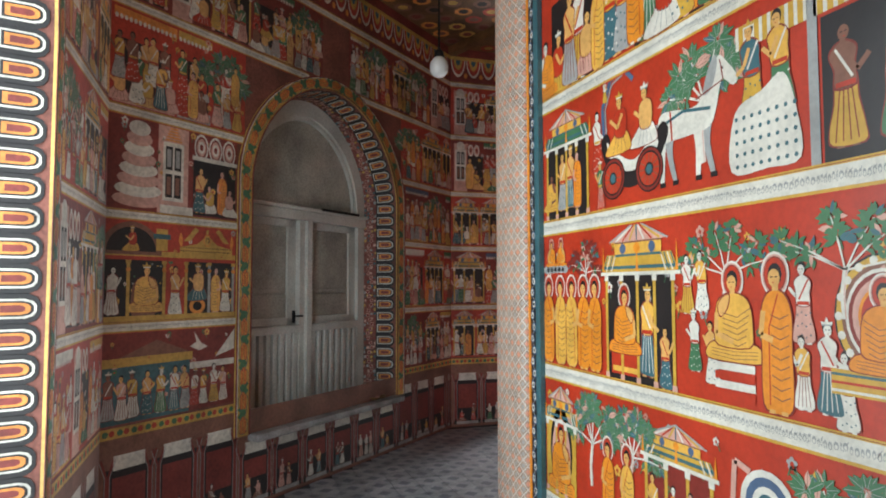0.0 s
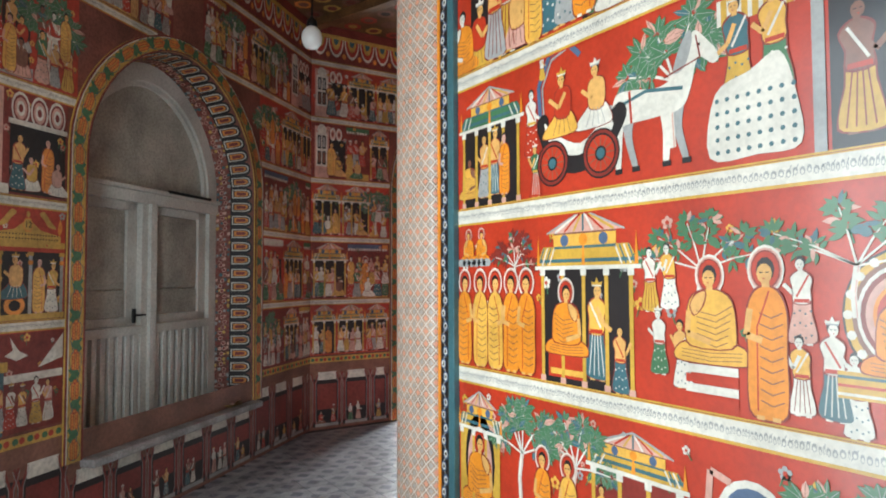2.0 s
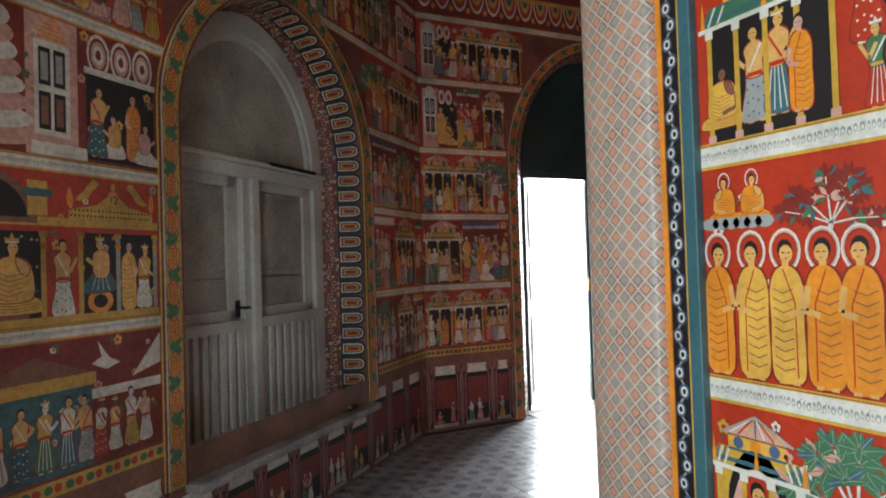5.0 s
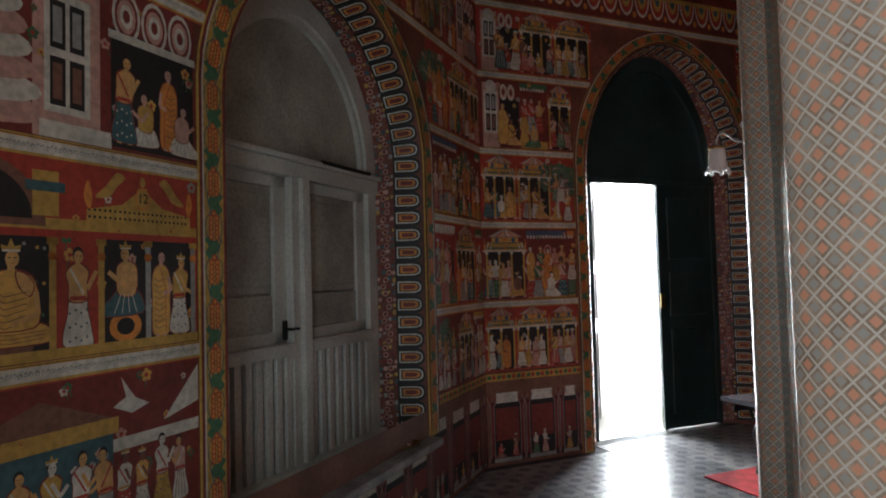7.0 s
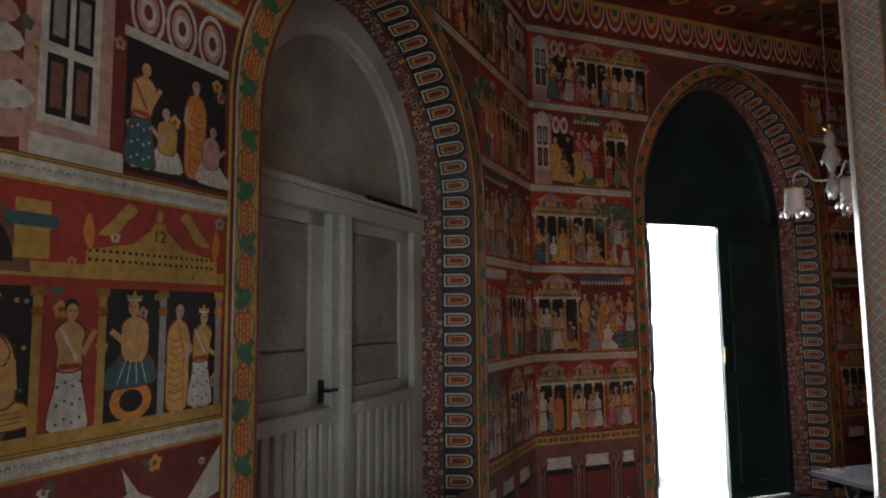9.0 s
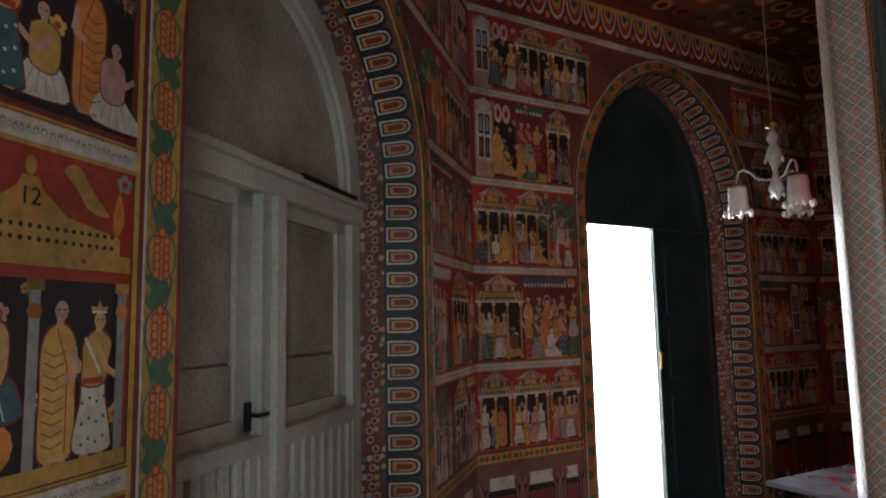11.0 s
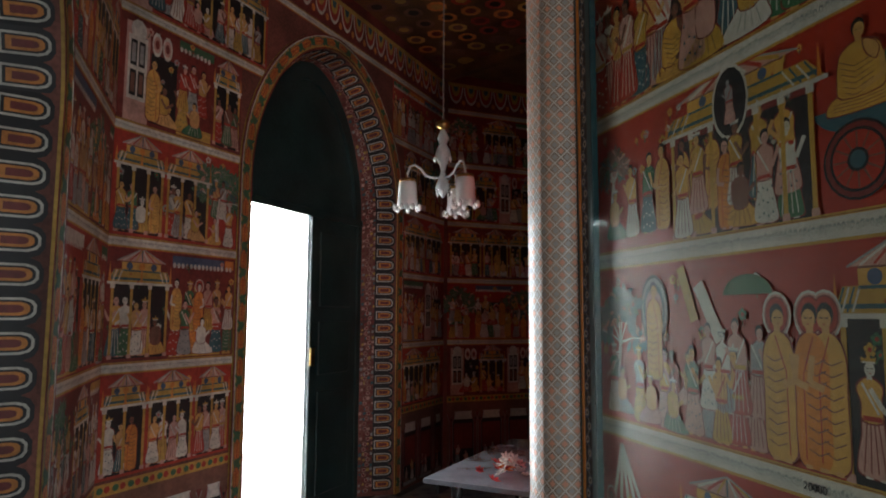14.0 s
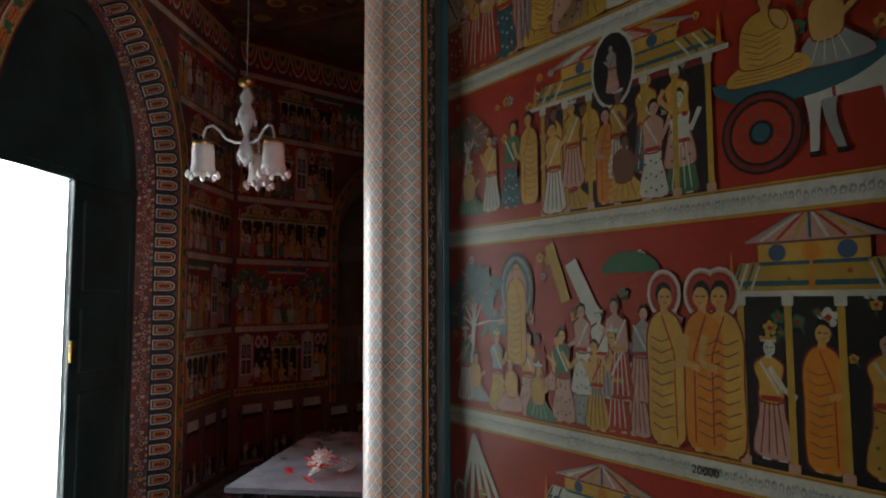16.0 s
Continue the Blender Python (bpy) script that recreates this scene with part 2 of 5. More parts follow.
# ---- painted scenes: plain flat shapes in thin layers ----
class Mural:
    def __init__(self, palette, seed):
        self.pal, self.keys = palette, list(palette)
        self.v, self.f, self.m = [], [], []
        self.r = random.Random(seed)

    def poly(self, pts, col, layer):
        k = len(self.v)
        y = -0.0025 - 0.00007 * layer if layer < 24 else -0.0155 - 0.00007 * (layer - 24) if layer < 28 else -0.0175 - 0.00007 * (layer - 28)
        self.v += [(x, y, z) for x, z in pts]
        self.f.append(tuple(range(k, k + len(pts))))
        self.m.append(self.keys.index(col))

    def rect(self, x0, x1, z0, z1, col, layer):
        self.poly([(x0, z0), (x1, z0), (x1, z1), (x0, z1)], col, layer)

    def disc(self, x, z, rx, rz, col, layer, n=12, a0=0, a1=360):
        self.poly([(x + rx * math.cos(radians(a0 + (a1 - a0) * i / n)), z + rz * math.sin(radians(a0 + (a1 - a0) * i / n))) for i in range(n + (a1 - a0 < 360))], col, layer)

    def stroke(self, pts, w, col, layer):
        for (x0, z0), (x1, z1) in zip(pts, pts[1:]):
            l = math.hypot(x1 - x0, z1 - z0) or 1
            nx, nz = -(z1 - z0) / l * w / 2, (x1 - x0) / l * w / 2
            self.poly([(x0 - nx, z0 - nz), (x1 - nx, z1 - nz), (x1 + nx, z1 + nz), (x0 + nx, z0 + nz)], col, layer)

    def spline(self, pts, col, layer, n=4):
        """A closed shape with rounded corners through the points."""
        out, k = [], len(pts)
        for i in range(k):
            p0, p1, p2, p3 = (pts[(i + j - 1) % k] for j in range(4))
            for q in range(n):
                t = q / n
                out.append(tuple(0.5 * (2 * p1[c] + (p2[c] - p0[c]) * t + (2 * p0[c] - 5 * p1[c] + 4 * p2[c] - p3[c]) * t * t + (3 * p1[c] - p0[c] - 3 * p2[c] + p3[c]) * t ** 3) for c in (0, 1)))
        self.poly(out, col, layer)

    def shape(self, x, z, h, s, pts, col, layer, line="maroon"):
        """A rounded shape in units of a figure's height, turned to the side s, with a dark outline under it."""
        q = [(x + s * u * h, z + v * h) for u, v in pts]
        cx, cz = sum(p[0] for p in q) / len(q), sum(p[1] for p in q) / len(q)
        g = min(0.004, h * 0.012)
        self.spline([(p + math.copysign(g, p - cx), r + math.copysign(g, r - cz)) for p, r in q], line, layer - 0.45, 3)
        self.spline(q, col, layer, 3)

    def head(self, x, z, h, s, r, skin, hair, layer, crown=""):
        self.disc(x, z + r * 0.12, r * 0.95, r * 1.2, hair, layer, 10)
        self.disc(x + s * r * 0.12, z - r * 0.28, r * 0.80, r * 0.98, skin, layer + 0.5, 10)
        if crown:
            self.poly([(x - r, z + r * 0.5), (x + r, z + r * 0.5), (x + r * 1.15, z + r * 1.3), (x + r * 0.4, z + r * 1.1), (x, z + r * 2.0), (x - r * 0.4, z + r * 1.1), (x - r * 1.15, z + r * 1.3)], crown, layer + 0.9)
            self.rect(x - r, x + r, z + r * 0.5, z + r * 0.75, "white" if crown != "white" else "grey", layer + 1.2)
        if r > 0.011:
            for e in (-0.28, 0.34):
                self.stroke([(x + s * r * (e + 0.1) - r * 0.18, z - r * 0.18), (x + s * r * (e + 0.1) + r * 0.18, z - r * 0.16)], r * 0.13, "black", layer + 0.9)
            self.stroke([(x + s * r * 0.05, z - r * 0.78), (x + s * r * 0.32, z - r * 0.76)], r * 0.11, "red", layer + 0.9)

    def figure(self, x, z, h, robe, layer=3, halo=False, skin="skin", sit=False, hair="black"):
        """A painted person: a robed monk, a seated sage or a townsman in a patterned skirt."""
        R = self.r
        layer += R.random() * 0.9
        s = R.choice((-1, 1))
        monk = robe == "orange" or halo
        cloth = "yellow" if monk and R.random() < 0.45 and robe == "orange" else robe
        dark = "brown" if cloth in ("orange", "yellow", "skin", "pink", "gold") else "grey" if cloth == "white" else "white"
        hz, hr = (z + h * 0.84, h * 0.085) if sit else (z + h * 0.89, h * 0.062)
        if halo:
            for k, (q, c) in enumerate(((2.0, "white"), (1.78, "pink"), (1.6, "maroon"), (1.45, "red"))):
                self.disc(x, hz + hr * 0.1, hr * q * 0.95, hr * q * 1.2, c, layer + k * 0.4, 16)
        L = layer + 2
        if sit and monk:
            self.shape(x, z, h, s, [(-0.42, 0.06), (-0.30, 0.0), (0.30, 0.0), (0.42, 0.06), (0.34, 0.17), (0.12, 0.22), (-0.12, 0.22), (-0.34, 0.17)], cloth, L)
            self.shape(x, z, h, s, [(-0.22, 0.16), (0.22, 0.16), (0.27, 0.34), (0.23, 0.60), (0.09, 0.70), (-0.09, 0.70), (-0.23, 0.60), (-0.27, 0.34)], cloth, L + 0.7)
            self.shape(x, z, h, s, [(0.05, 0.69), (0.15, 0.66), (0.22, 0.56), (0.17, 0.46), (0.08, 0.56)], skin, L + 1.2)
            for k in range(6):
                self.stroke([(x - s * h * (0.24 - 0.012 * k), z + h * (0.56 - 0.07 * k)), (x - s * h * 0.06, z + h * (0.46 - 0.06 * k)), (x + s * h * 0.15, z + h * (0.50 - 0.055 * k))], h * 0.009, dark, L + 1.5)
            for k in range(3):
                self.stroke([(x - h * 0.33, z + h * (0.05 + 0.035 * k)), (x, z + h * (0.02 + 0.04 * k)), (x + h * 0.33, z + h * (0.05 + 0.035 * k))], h * 0.007, dark, L + 1.5)
            self.stroke([(x + s * h * 0.24, z + h * 0.5), (x + s * h * 0.26, z + h * 0.28), (x, z + h * 0.2)], h * 0.06, skin, L + 1.8)
        elif sit:
            self.shape(x, z, h, s, [(-0.26, 0.02), (0.34, 0.0), (0.38, 0.10), (0.20, 0.26), (0.10, 0.34), (-0.16, 0.34), (-0.28, 0.18)], cloth, L)
            self.shape(x, z, h, s, [(-0.15, 0.28), (0.10, 0.28), (0.14, 0.48), (0.12, 0.66), (-0.04, 0.72), (-0.18, 0.62)], R.choice((skin, skin, "gold", "red")), L + 0.6)
            self.stroke([(x - s * h * 0.08, z + h * 0.62), (x + s * h * 0.06, z + h * 0.42), (x + s * h * 0.27, z + h * 0.58)], h * 0.065, skin, L + 1.2)
            for k in range(4):
                self.stroke([(x + s * h * (-0.18 + 0.12 * k), z + h * 0.03), (x + s * h * (-0.10 + 0.06 * k), z + h * 0.28)], h * 0.011, dark, L + 1.0)
        elif monk:
            self.shape(x, z, h, s, [(-0.09, 0.02), (0.09, 0.02), (0.125, 0.16), (0.12, 0.40), (0.125, 0.62), (0.09, 0.74), (0.03, 0.79), (-0.03, 0.79), (-0.09, 0.74), (-0.125, 0.62), (-0.12, 0.40), (-0.125, 0.16)], cloth, L)
            for k in range(9):
                zz = z + h * (0.10 + 0.065 * k)
                self.stroke([(x - s * h * 0.10, zz + h * 0.02), (x - s * h * 0.03, zz - h * 0.012), (x + s * h * 0.045, zz + h * 0.016)], h * 0.0075, dark, L + 0.5)
            self.stroke([(x - s * h * 0.02, z + h * 0.77), (x + s * h * 0.06, z + h * 0.55), (x + s * h * 0.065, z + h * 0.05)], h * 0.010, "red", L + 0.6)
            self.stroke([(x + s * h * 0.105, z + h * 0.66), (x + s * h * 0.13, z + h * 0.5), (x + s * h * 0.03, z + h * 0.47)], h * 0.042, skin, L + 0.9)
            for u in (-0.05, 0.05):
                self.rect(x + u * h - h * 0.025, x + u * h + h * 0.025, z, z + h * 0.025, skin, L + 0.4)
        else:
            skirt = R.choice([c for c in ("white", "white", "red", "green", "pink", "gold", "grey", "teal") if c != cloth])
            lean = R.uniform(-0.02, 0.05)
            self.shape(x, z, h, s, [(-0.12, 0.03), (0.14, 0.02), (0.15, 0.14), (0.10, 0.36), (0.08, 0.50), (-0.08, 0.50), (-0.10, 0.34), (-0.15, 0.14)], skirt, L)
            self.shape(x, z, h, s, [(-0.085, 0.46), (0.085, 0.46), (0.09 + lean, 0.62), (0.11 + lean, 0.73), (0.03 + lean, 0.80), (-0.04 + lean, 0.80), (-0.12 + lean, 0.72), (-0.09, 0.60)], cloth if R.random() < 0.6 else skin, L + 0.5)
            if h > 0.12:
                if R.random() < 0.55:
                    for k in range(12):
                        self.disc(x + h * (-0.085 + 0.06 * (k % 4)), z + h * (0.08 + 0.13 * (k // 4) + 0.03 * (k % 2)), h * 0.013, h * 0.013, "teal" if skirt in ("white", "pink", "gold", "grey") else "white", L + 0.5, 6)
                else:
                    for k in range(4):
                        self.stroke([(x + h * (-0.10 + 0.065 * k), z + h * 0.05), (x + h * (-0.05 + 0.033 * k), z + h * 0.46)], h * 0.011, "maroon" if skirt in ("white", "pink", "gold", "grey") else "white", L + 0.5)
                self.rect(x - h * 0.085, x + h * 0.085, z + h * 0.46, z + h * 0.50, "red" if skirt != "red" else "gold", L + 0.8)
                self.stroke([(x - s * h * 0.08, z + h * 0.76), (x + s * h * 0.06, z + h * 0.52)], h * 0.022, "white" if cloth != "white" else "red", L + 0.9)
            tip = (x + s * h * 0.20, z + h * R.choice((0.74, 0.66, 0.5)))
            self.stroke([(x + s * h * (0.0 + lean), z + h * 0.72), (x + s * h * 0.10, z + h * 0.56), tip], h * 0.045, skin, L + 1.1)
            for u in (-0.06, 0.07):
                self.rect(x + u * h - h * 0.03, x + u * h + h * 0.035, z, z + h * 0.03, skin, L - 0.2)
            x += s * h * lean
        self.stroke([(x, hz - hr * 1.6), (x, hz - hr * 0.8)], hr * 0.8, skin, L + 1.3)
        self.head(x, hz, h, s, hr, skin, hair if hair != "gold" else "black", L + 1.6, "gold" if hair == "gold" else "" if monk else R.choice(("", "", "", "gold", "white")))

    def crowd(self, x0, x1, z, h, step, robes, halo=0.0, sit=0.15):
        x = x0 + step / 2
        while x < x1 - step * 0.3:
            s = self.r.random() < sit
            self.figure(x, z + self.r.uniform(0, 0.03) * h, h * (0.62 if s else self.r.uniform(0.85, 1.0)), self.r.choice(robes), 3 + 6 * self.r.randint(0, 1), self.r.random() < halo, self.r.choice(("skin", "skin", "white", "pink", "brown")), s)
            x += step * self.r.uniform(0.8, 1.25) * (1.4 if s else 1)

    def ornaments(self, x0, x1, z0, z1, n):
        """Small flowers and finials strewn over the ground between the figures."""
        for _ in range(n):
            x, z, r = self.r.uniform(x0, x1), self.r.uniform(z0, z1), self.r.uniform(0.006, 0.014)
            c = self.r.choice(("white", "pink", "gold", "green", "yellow", "grey"))
            for k in range(5):
                a = radians(72 * k + 20)
                self.disc(x + r * math.cos(a), z + r * math.sin(a), r * 0.7, r * 0.7, c, 2, 6)
            self.disc(x, z, r * 0.6, r * 0.6, "red", 3, 6)
            self.stroke([(x, z), (x + self.r.uniform(-0.02, 0.02), z - r * 3)], 0.004, "green", 2)

    def scene(self, x, w, z0, z1, seed_pick):
        """One crowded scene of a faded row: building or grove, people before it."""
        h = z1 - z0
        robes = ROBES
        if seed_pick < 0.42 and w > 0.17:
            self.pavilion(x, x + w, z0 + 0.015, z1 - 0.015)
            self.crowd(x + 0.01, x + w - 0.01, z0 + 0.02, h * 0.56, 0.062, robes)
        elif seed_pick < 0.55 and w > 0.2:
            self.rect(x + 0.02, x + 0.17, z0, z0 + h * 0.92, "pink", 1)
            self.window(x + 0.095, z0 + h * 0.2, 0.12, h * 0.6)
            self.disc(x + 0.095, z0 + h * 0.86, 0.05, h * 0.1, "white", 4, 10)
            self.rect(x + 0.18, x + w, z0 + 0.02, z0 + h * 0.7, "black", 1)
            self.crowd(x + 0.17, x + w, z0 + 0.02, h * 0.66, 0.062, robes)
            for k in range(int((w - 0.18) / 0.07)):
                for q, (sz, c) in enumerate(((1, "white"), (0.7, "pink"), (0.4, "maroon"))):
                    self.disc(x + 0.215 + 0.07 * k, z0 + h * 0.8, 0.034 * sz, h * 0.12 * sz, c, 6 + q, 10)
        elif seed_pick < 0.7 and w > 0.17:
            self.tree(x + w * 0.3, z0 + 0.03, h * 0.98, w=0.34)
            self.crowd(x, x + w, z0 + h * 0.30, h * 0.5, 0.075, robes)
            self.crowd(x, x + w, z0 + 0.005, h * 0.52, 0.08, robes)
        else:
            self.rect(x, x + w * 0.98, z0 + 0.005, z0 + h * 0.12, self.r.choice(("grey", "pink", "gold")), 1)
            if self.r.random() < 0.6:
                self.rect(x + 0.01, x + w * 0.9, z0 + h * 0.12, z0 + h * 0.66, "black", 1)
            self.crowd(x, x + w, z0 + h * 0.24, h * 0.55, 0.075, robes, 0.05)
            self.crowd(x, x + w, z0 + 0.01, h * 0.6, 0.075, robes, 0.05)
            self.rect(x, x + w, z1 - h * 0.13, z1 - h * 0.04, self.r.choice(("gold", "green", "white", "blue", "orange")), 1)
            for k in range(int(w / 0.03)):
                self.disc(x + 0.015 + 0.03 * k, z1 - h * 0.13, 0.012, 0.016, "white", 2, 6)

    def tree(self, x, z, h, leaf="green", w=0.5):
        """A pale branching trunk with separate pointed leaves in sprays."""
        R = self.r
        fork = (x + h * 0.02, z + h * 0.42)
        self.stroke([(x, z), (x - h * 0.015, z + h * 0.2), fork], h * 0.05, "white", 7)
        self.stroke([(x + h * 0.012, z), (x, z + h * 0.2), (fork[0] + h * 0.012, fork[1])], h * 0.01, "pink", 7.3)
        n, j = 6, 0
        for k in range(n):
            a = radians(172 - 164 * k / (n - 1) + R.uniform(-13, 13))
            l = h * w * R.uniform(0.75, 1.0)
            rise = min(1.0, 0.55 / w)
            mid = (fork[0] + math.cos(a) * l * 0.5, fork[1] + h * 0.05 + math.sin(a) * l * 0.5 * rise)
            tip = (fork[0] + math.cos(a) * l, fork[1] + h * 0.06 + math.sin(a) * l * 0.95 * rise)
            self.stroke([fork, mid], h * 0.019, "white", 4.9)
            self.stroke([mid, tip], h * 0.011, "white", 4.9)
            for bx, bz, m in ((*mid, 7), ((mid[0] + tip[0]) / 2, (mid[1] + tip[1]) / 2, 8), (*tip, 10)):
                for q in range(m):
                    b = a + radians(-125 + 250 * (q + 0.5) / m + R.uniform(-12, 12))
                    ln, wd = h * R.uniform(0.10, 0.16), h * R.uniform(0.020, 0.030)
                    ox, oz = bx + math.cos(b) * h * 0.02, bz + math.sin(b) * h * 0.02
                    dx, dz = math.cos(b), math.sin(b) * 0.85
                    c = leaf if R.random() < 0.72 else R.choice(("teal", "green", "pink"))
                    ly = 4 + (j % 60) * 0.045
                    j += 1
                    self.poly([(ox, oz), (ox + dx * ln * 0.3 - dz * wd, oz + dz * ln * 0.3 + dx * wd), (ox + dx * ln * 0.65 - dz * wd * 0.9, oz + dz * ln * 0.65 + dx * wd * 0.9), (ox + dx * ln, oz + dz * ln), (ox + dx * ln * 0.65 + dz * wd * 0.9, oz + dz * ln * 0.65 - dx * wd * 0.9), (ox + dx * ln * 0.3 + dz * wd, oz + dz * ln * 0.3 - dx * wd)], c, ly)
                    if h > 0.3:
                        self.stroke([(ox, oz), (ox + dx * ln * 0.85, oz + dz * ln * 0.85)], h * 0.004, "grey" if c != "pink" else "brown", ly + 0.02)

    def pavilion(self, x0, x1, z0, z1, dark="black", roof="gold"):
        w, h = x1 - x0, z1 - z0
        eave = z0 + h * 0.68
        self.rect(x0 + w * 0.04, x1 - w * 0.04, z0, eave, dark, 1)
        n = max(2, round(w / 0.11))
        for i in range(n + 1):
            x = x0 + w * (0.05 + 0.9 * i / n)
            self.rect(x - 0.008, x + 0.008, z0, eave, "gold", 9)
            self.rect(x - 0.013, x + 0.013, eave - 0.025, eave, "white", 10)
            self.rect(x - 0.013, x + 0.013, z0, z0 + 0.02, "pink", 10)
        self.poly([(x0 - w * 0.04, eave), (x1 + w * 0.04, eave), (x1 - w * 0.06, eave + h * 0.13), (x0 + w * 0.06, eave + h * 0.13)], roof, 3)
        self.rect(x0 - w * 0.04, x1 + w * 0.04, eave - 0.004, eave + 0.009, "white", 11)
        self.rect(x0, x1, eave + 0.02, eave + 0.032, "teal", 4)
        self.rect(x0 + w * 0.18, x1 - w * 0.18, eave + h * 0.12, eave + h * 0.22, "yellow", 3)
        for i in range(3):
            self.disc(x0 + w * (0.3 + 0.2 * i), eave + h * 0.165, h * 0.035, h * 0.035, "blue" if i != 1 else "orange", 5)
        self.poly([(x0 + w * 0.12, eave + h * 0.21), (x1 - w * 0.12, eave + h * 0.21), (x0 + w * 0.5, eave + h * 0.33)], "pink", 4)
        for k in range(7):
            xx = x0 + w * (0.2 + 0.1 * k)
            self.stroke([(xx, eave + h * 0.215), (x0 + w * 0.5 + (xx - x0 - w * 0.5) * 0.12, eave + h * 0.32)], w * 0.018, ("white", "red", "gold", "teal")[k % 4], 5)
        self.stroke([(x0 + w * 0.10, eave + h * 0.21), (x0 + w * 0.5, eave + h * 0.335), (x1 - w * 0.10, eave + h * 0.21)], 0.006, "grey", 6)
        for sg, xa in ((1, x0), (-1, x1)):
            for k in range(4):
                self.stroke([(xa + sg * w * 0.04 * (k + 0.2), eave + 0.012), (xa + sg * w * (0.07 + 0.04 * k), eave + h * 0.125)], 0.006, ("teal", "white")[k % 2], 5)
        self.rect(x0 + w * 0.18, x1 - w * 0.18, eave + h * 0.115, eave + h * 0.13, "teal", 5)
        self.rect(x0 + w * 0.18, x1 - w * 0.18, eave + h * 0.20, eave + h * 0.21, "brown", 5)
        for x in (x0, x1, x0 + w * 0.5):
            self.poly([(x - 0.008, eave + 0.01), (x + 0.008, eave + 0.01), (x, eave + h * 0.2)], "orange", 6)

    def scrolls(self, x0, x1, z0, z1):
        """A pale label band with red and dark edges and small unreadable scroll marks."""
        self.rect(x0, x1, z0 - 0.010, z1 + 0.010, "gold", 8)
        self.rect(x0, x1, z0 - 0.014, z0 - 0.009, "red", 9)
        self.rect(x0, x1, z0, z1, "white", 9)
        h = z1 - z0
        x = x0
        while x < x1 - 0.02:
            w = self.r.uniform(0.006, 0.018)
            if self.r.random() < 0.4:
                self.stroke([(x, z0 + h * self.r.uniform(0.25, 0.45)), (x + w, z0 + h * self.r.uniform(0.55, 0.8))], 0.0022, "grey", 10)
            z = (z0 + z1) / 2 + self.r.uniform(-0.06, 0.06) * h
            self.disc(x + w / 2, z, w * 0.45, h * 0.2, "grey", 10, 7)
            self.disc(x + w / 2, z - h * 0.05, w * 0.27, h * 0.11, "white", 11, 6)
            x += w * 1.1
        self.stroke([(x0, z1 + 0.004), (x1, z1 + 0.004)], 0.002, "maroon", 10)

    def throne(self, x, z, r):
        """A seated shape within rings of light."""
        for k, (s, c) in enumerate(((1.0, "black"), (0.96, "gold"), (0.84, "brown"), (0.76, "white"), (0.70, "maroon"), (0.62, "pink"), (0.5, "orange"), (0.44, "red"))):
            self.disc(x, z + r * 0.9, r * s, r * s * 1.15, c, 2 + k, 24)
        for i in range(18):
            a = radians(i * 20)
            self.disc(x + r * 0.9 * math.cos(a), z + r * 0.9 + r * 1.03 * math.sin(a), r * 0.085, r * 0.085, "white", 10, 7)
        self.figure(x, z - r * 0.1, r * 1.7, "orange", 12, True, sit=True)
        self.rect(x - r * 1.1, x + r * 1.1, z - r * 0.55, z - r * 0.08, "gold", 11)
        for i in range(3):
            self.rect(x - r * 1.1, x + r * 1.1, z - r * (0.5 - 0.15 * i), z - r * (0.45 - 0.15 * i), ("white", "red", "teal")[i], 12)

    def wheel(self, x, z, r):
        for k, (s, c) in enumerate(((1, "black"), (0.93, "maroon"), (0.80, "black"), (0.72, "red"), (0.3, "black"), (0.22, "teal"))):
            self.disc(x, z, r * s, r * s, c, 10.5 + k * 0.3, 20)
        for i in range(12):
            a = radians(30 * i)
            self.stroke([(x + 0.3 * r * math.cos(a), z + 0.3 * r * math.sin(a)), (x + 0.7 * r * math.cos(a), z + 0.7 * r * math.sin(a))], r * 0.05, "brown", 12.3)

    def horse(self, x, z, h):
        w = h * 0.9
        P = lambda u, v: (x + w * u, z + h * v)
        for k, dx in enumerate((-0.44, -0.32, 0.12, 0.24)):
            f = 0.06 if k % 2 else -0.03
            self.spline([P(dx - 0.07, 0.52), P(dx + 0.07, 0.52), P(dx + 0.045, 0.30), P(dx + 0.05 + f, 0.04), P(dx - 0.01 + f, 0.04), P(dx - 0.04, 0.28)], "grey" if k % 2 else "white", 6 + 0.2 * k)
            self.rect(x + w * (dx - 0.02 + f), x + w * (dx + 0.07 + f), z, z + h * 0.045, "black", 7.2)
        self.spline([P(-0.52, 0.55), P(-0.46, 0.70), P(-0.25, 0.70), P(0.05, 0.66), P(0.22, 0.74), P(0.32, 0.92), P(0.42, 1.02), P(0.50, 0.97), P(0.66, 0.78), P(0.60, 0.72), P(0.46, 0.80), P(0.38, 0.58), P(0.28, 0.44), P(0.0, 0.42), P(-0.30, 0.42), P(-0.46, 0.42)], "white", 7.6)
        self.spline([P(0.20, 0.74), P(0.28, 0.94), P(0.38, 1.04), P(0.40, 0.94), P(0.32, 0.76)], "grey", 8)
        self.stroke([P(-0.52, 0.62), P(-0.62, 0.5), P(-0.60, 0.25)], h * 0.04, "grey", 7)
        self.disc(x + w * 0.47, z + h * 0.90, h * 0.014, h * 0.014, "black", 8.4, 7)
        self.stroke([P(-0.9, 0.5), P(-0.1, 0.66), P(0.3, 0.60)], h * 0.03, "teal", 9)
        self.stroke([P(-0.30, 0.70), P(-0.28, 0.42)], h * 0.025, "red", 9)
        self.stroke([P(0.44, 0.98), P(0.48, 0.80), P(0.10, 0.72)], h * 0.014, "maroon", 9)

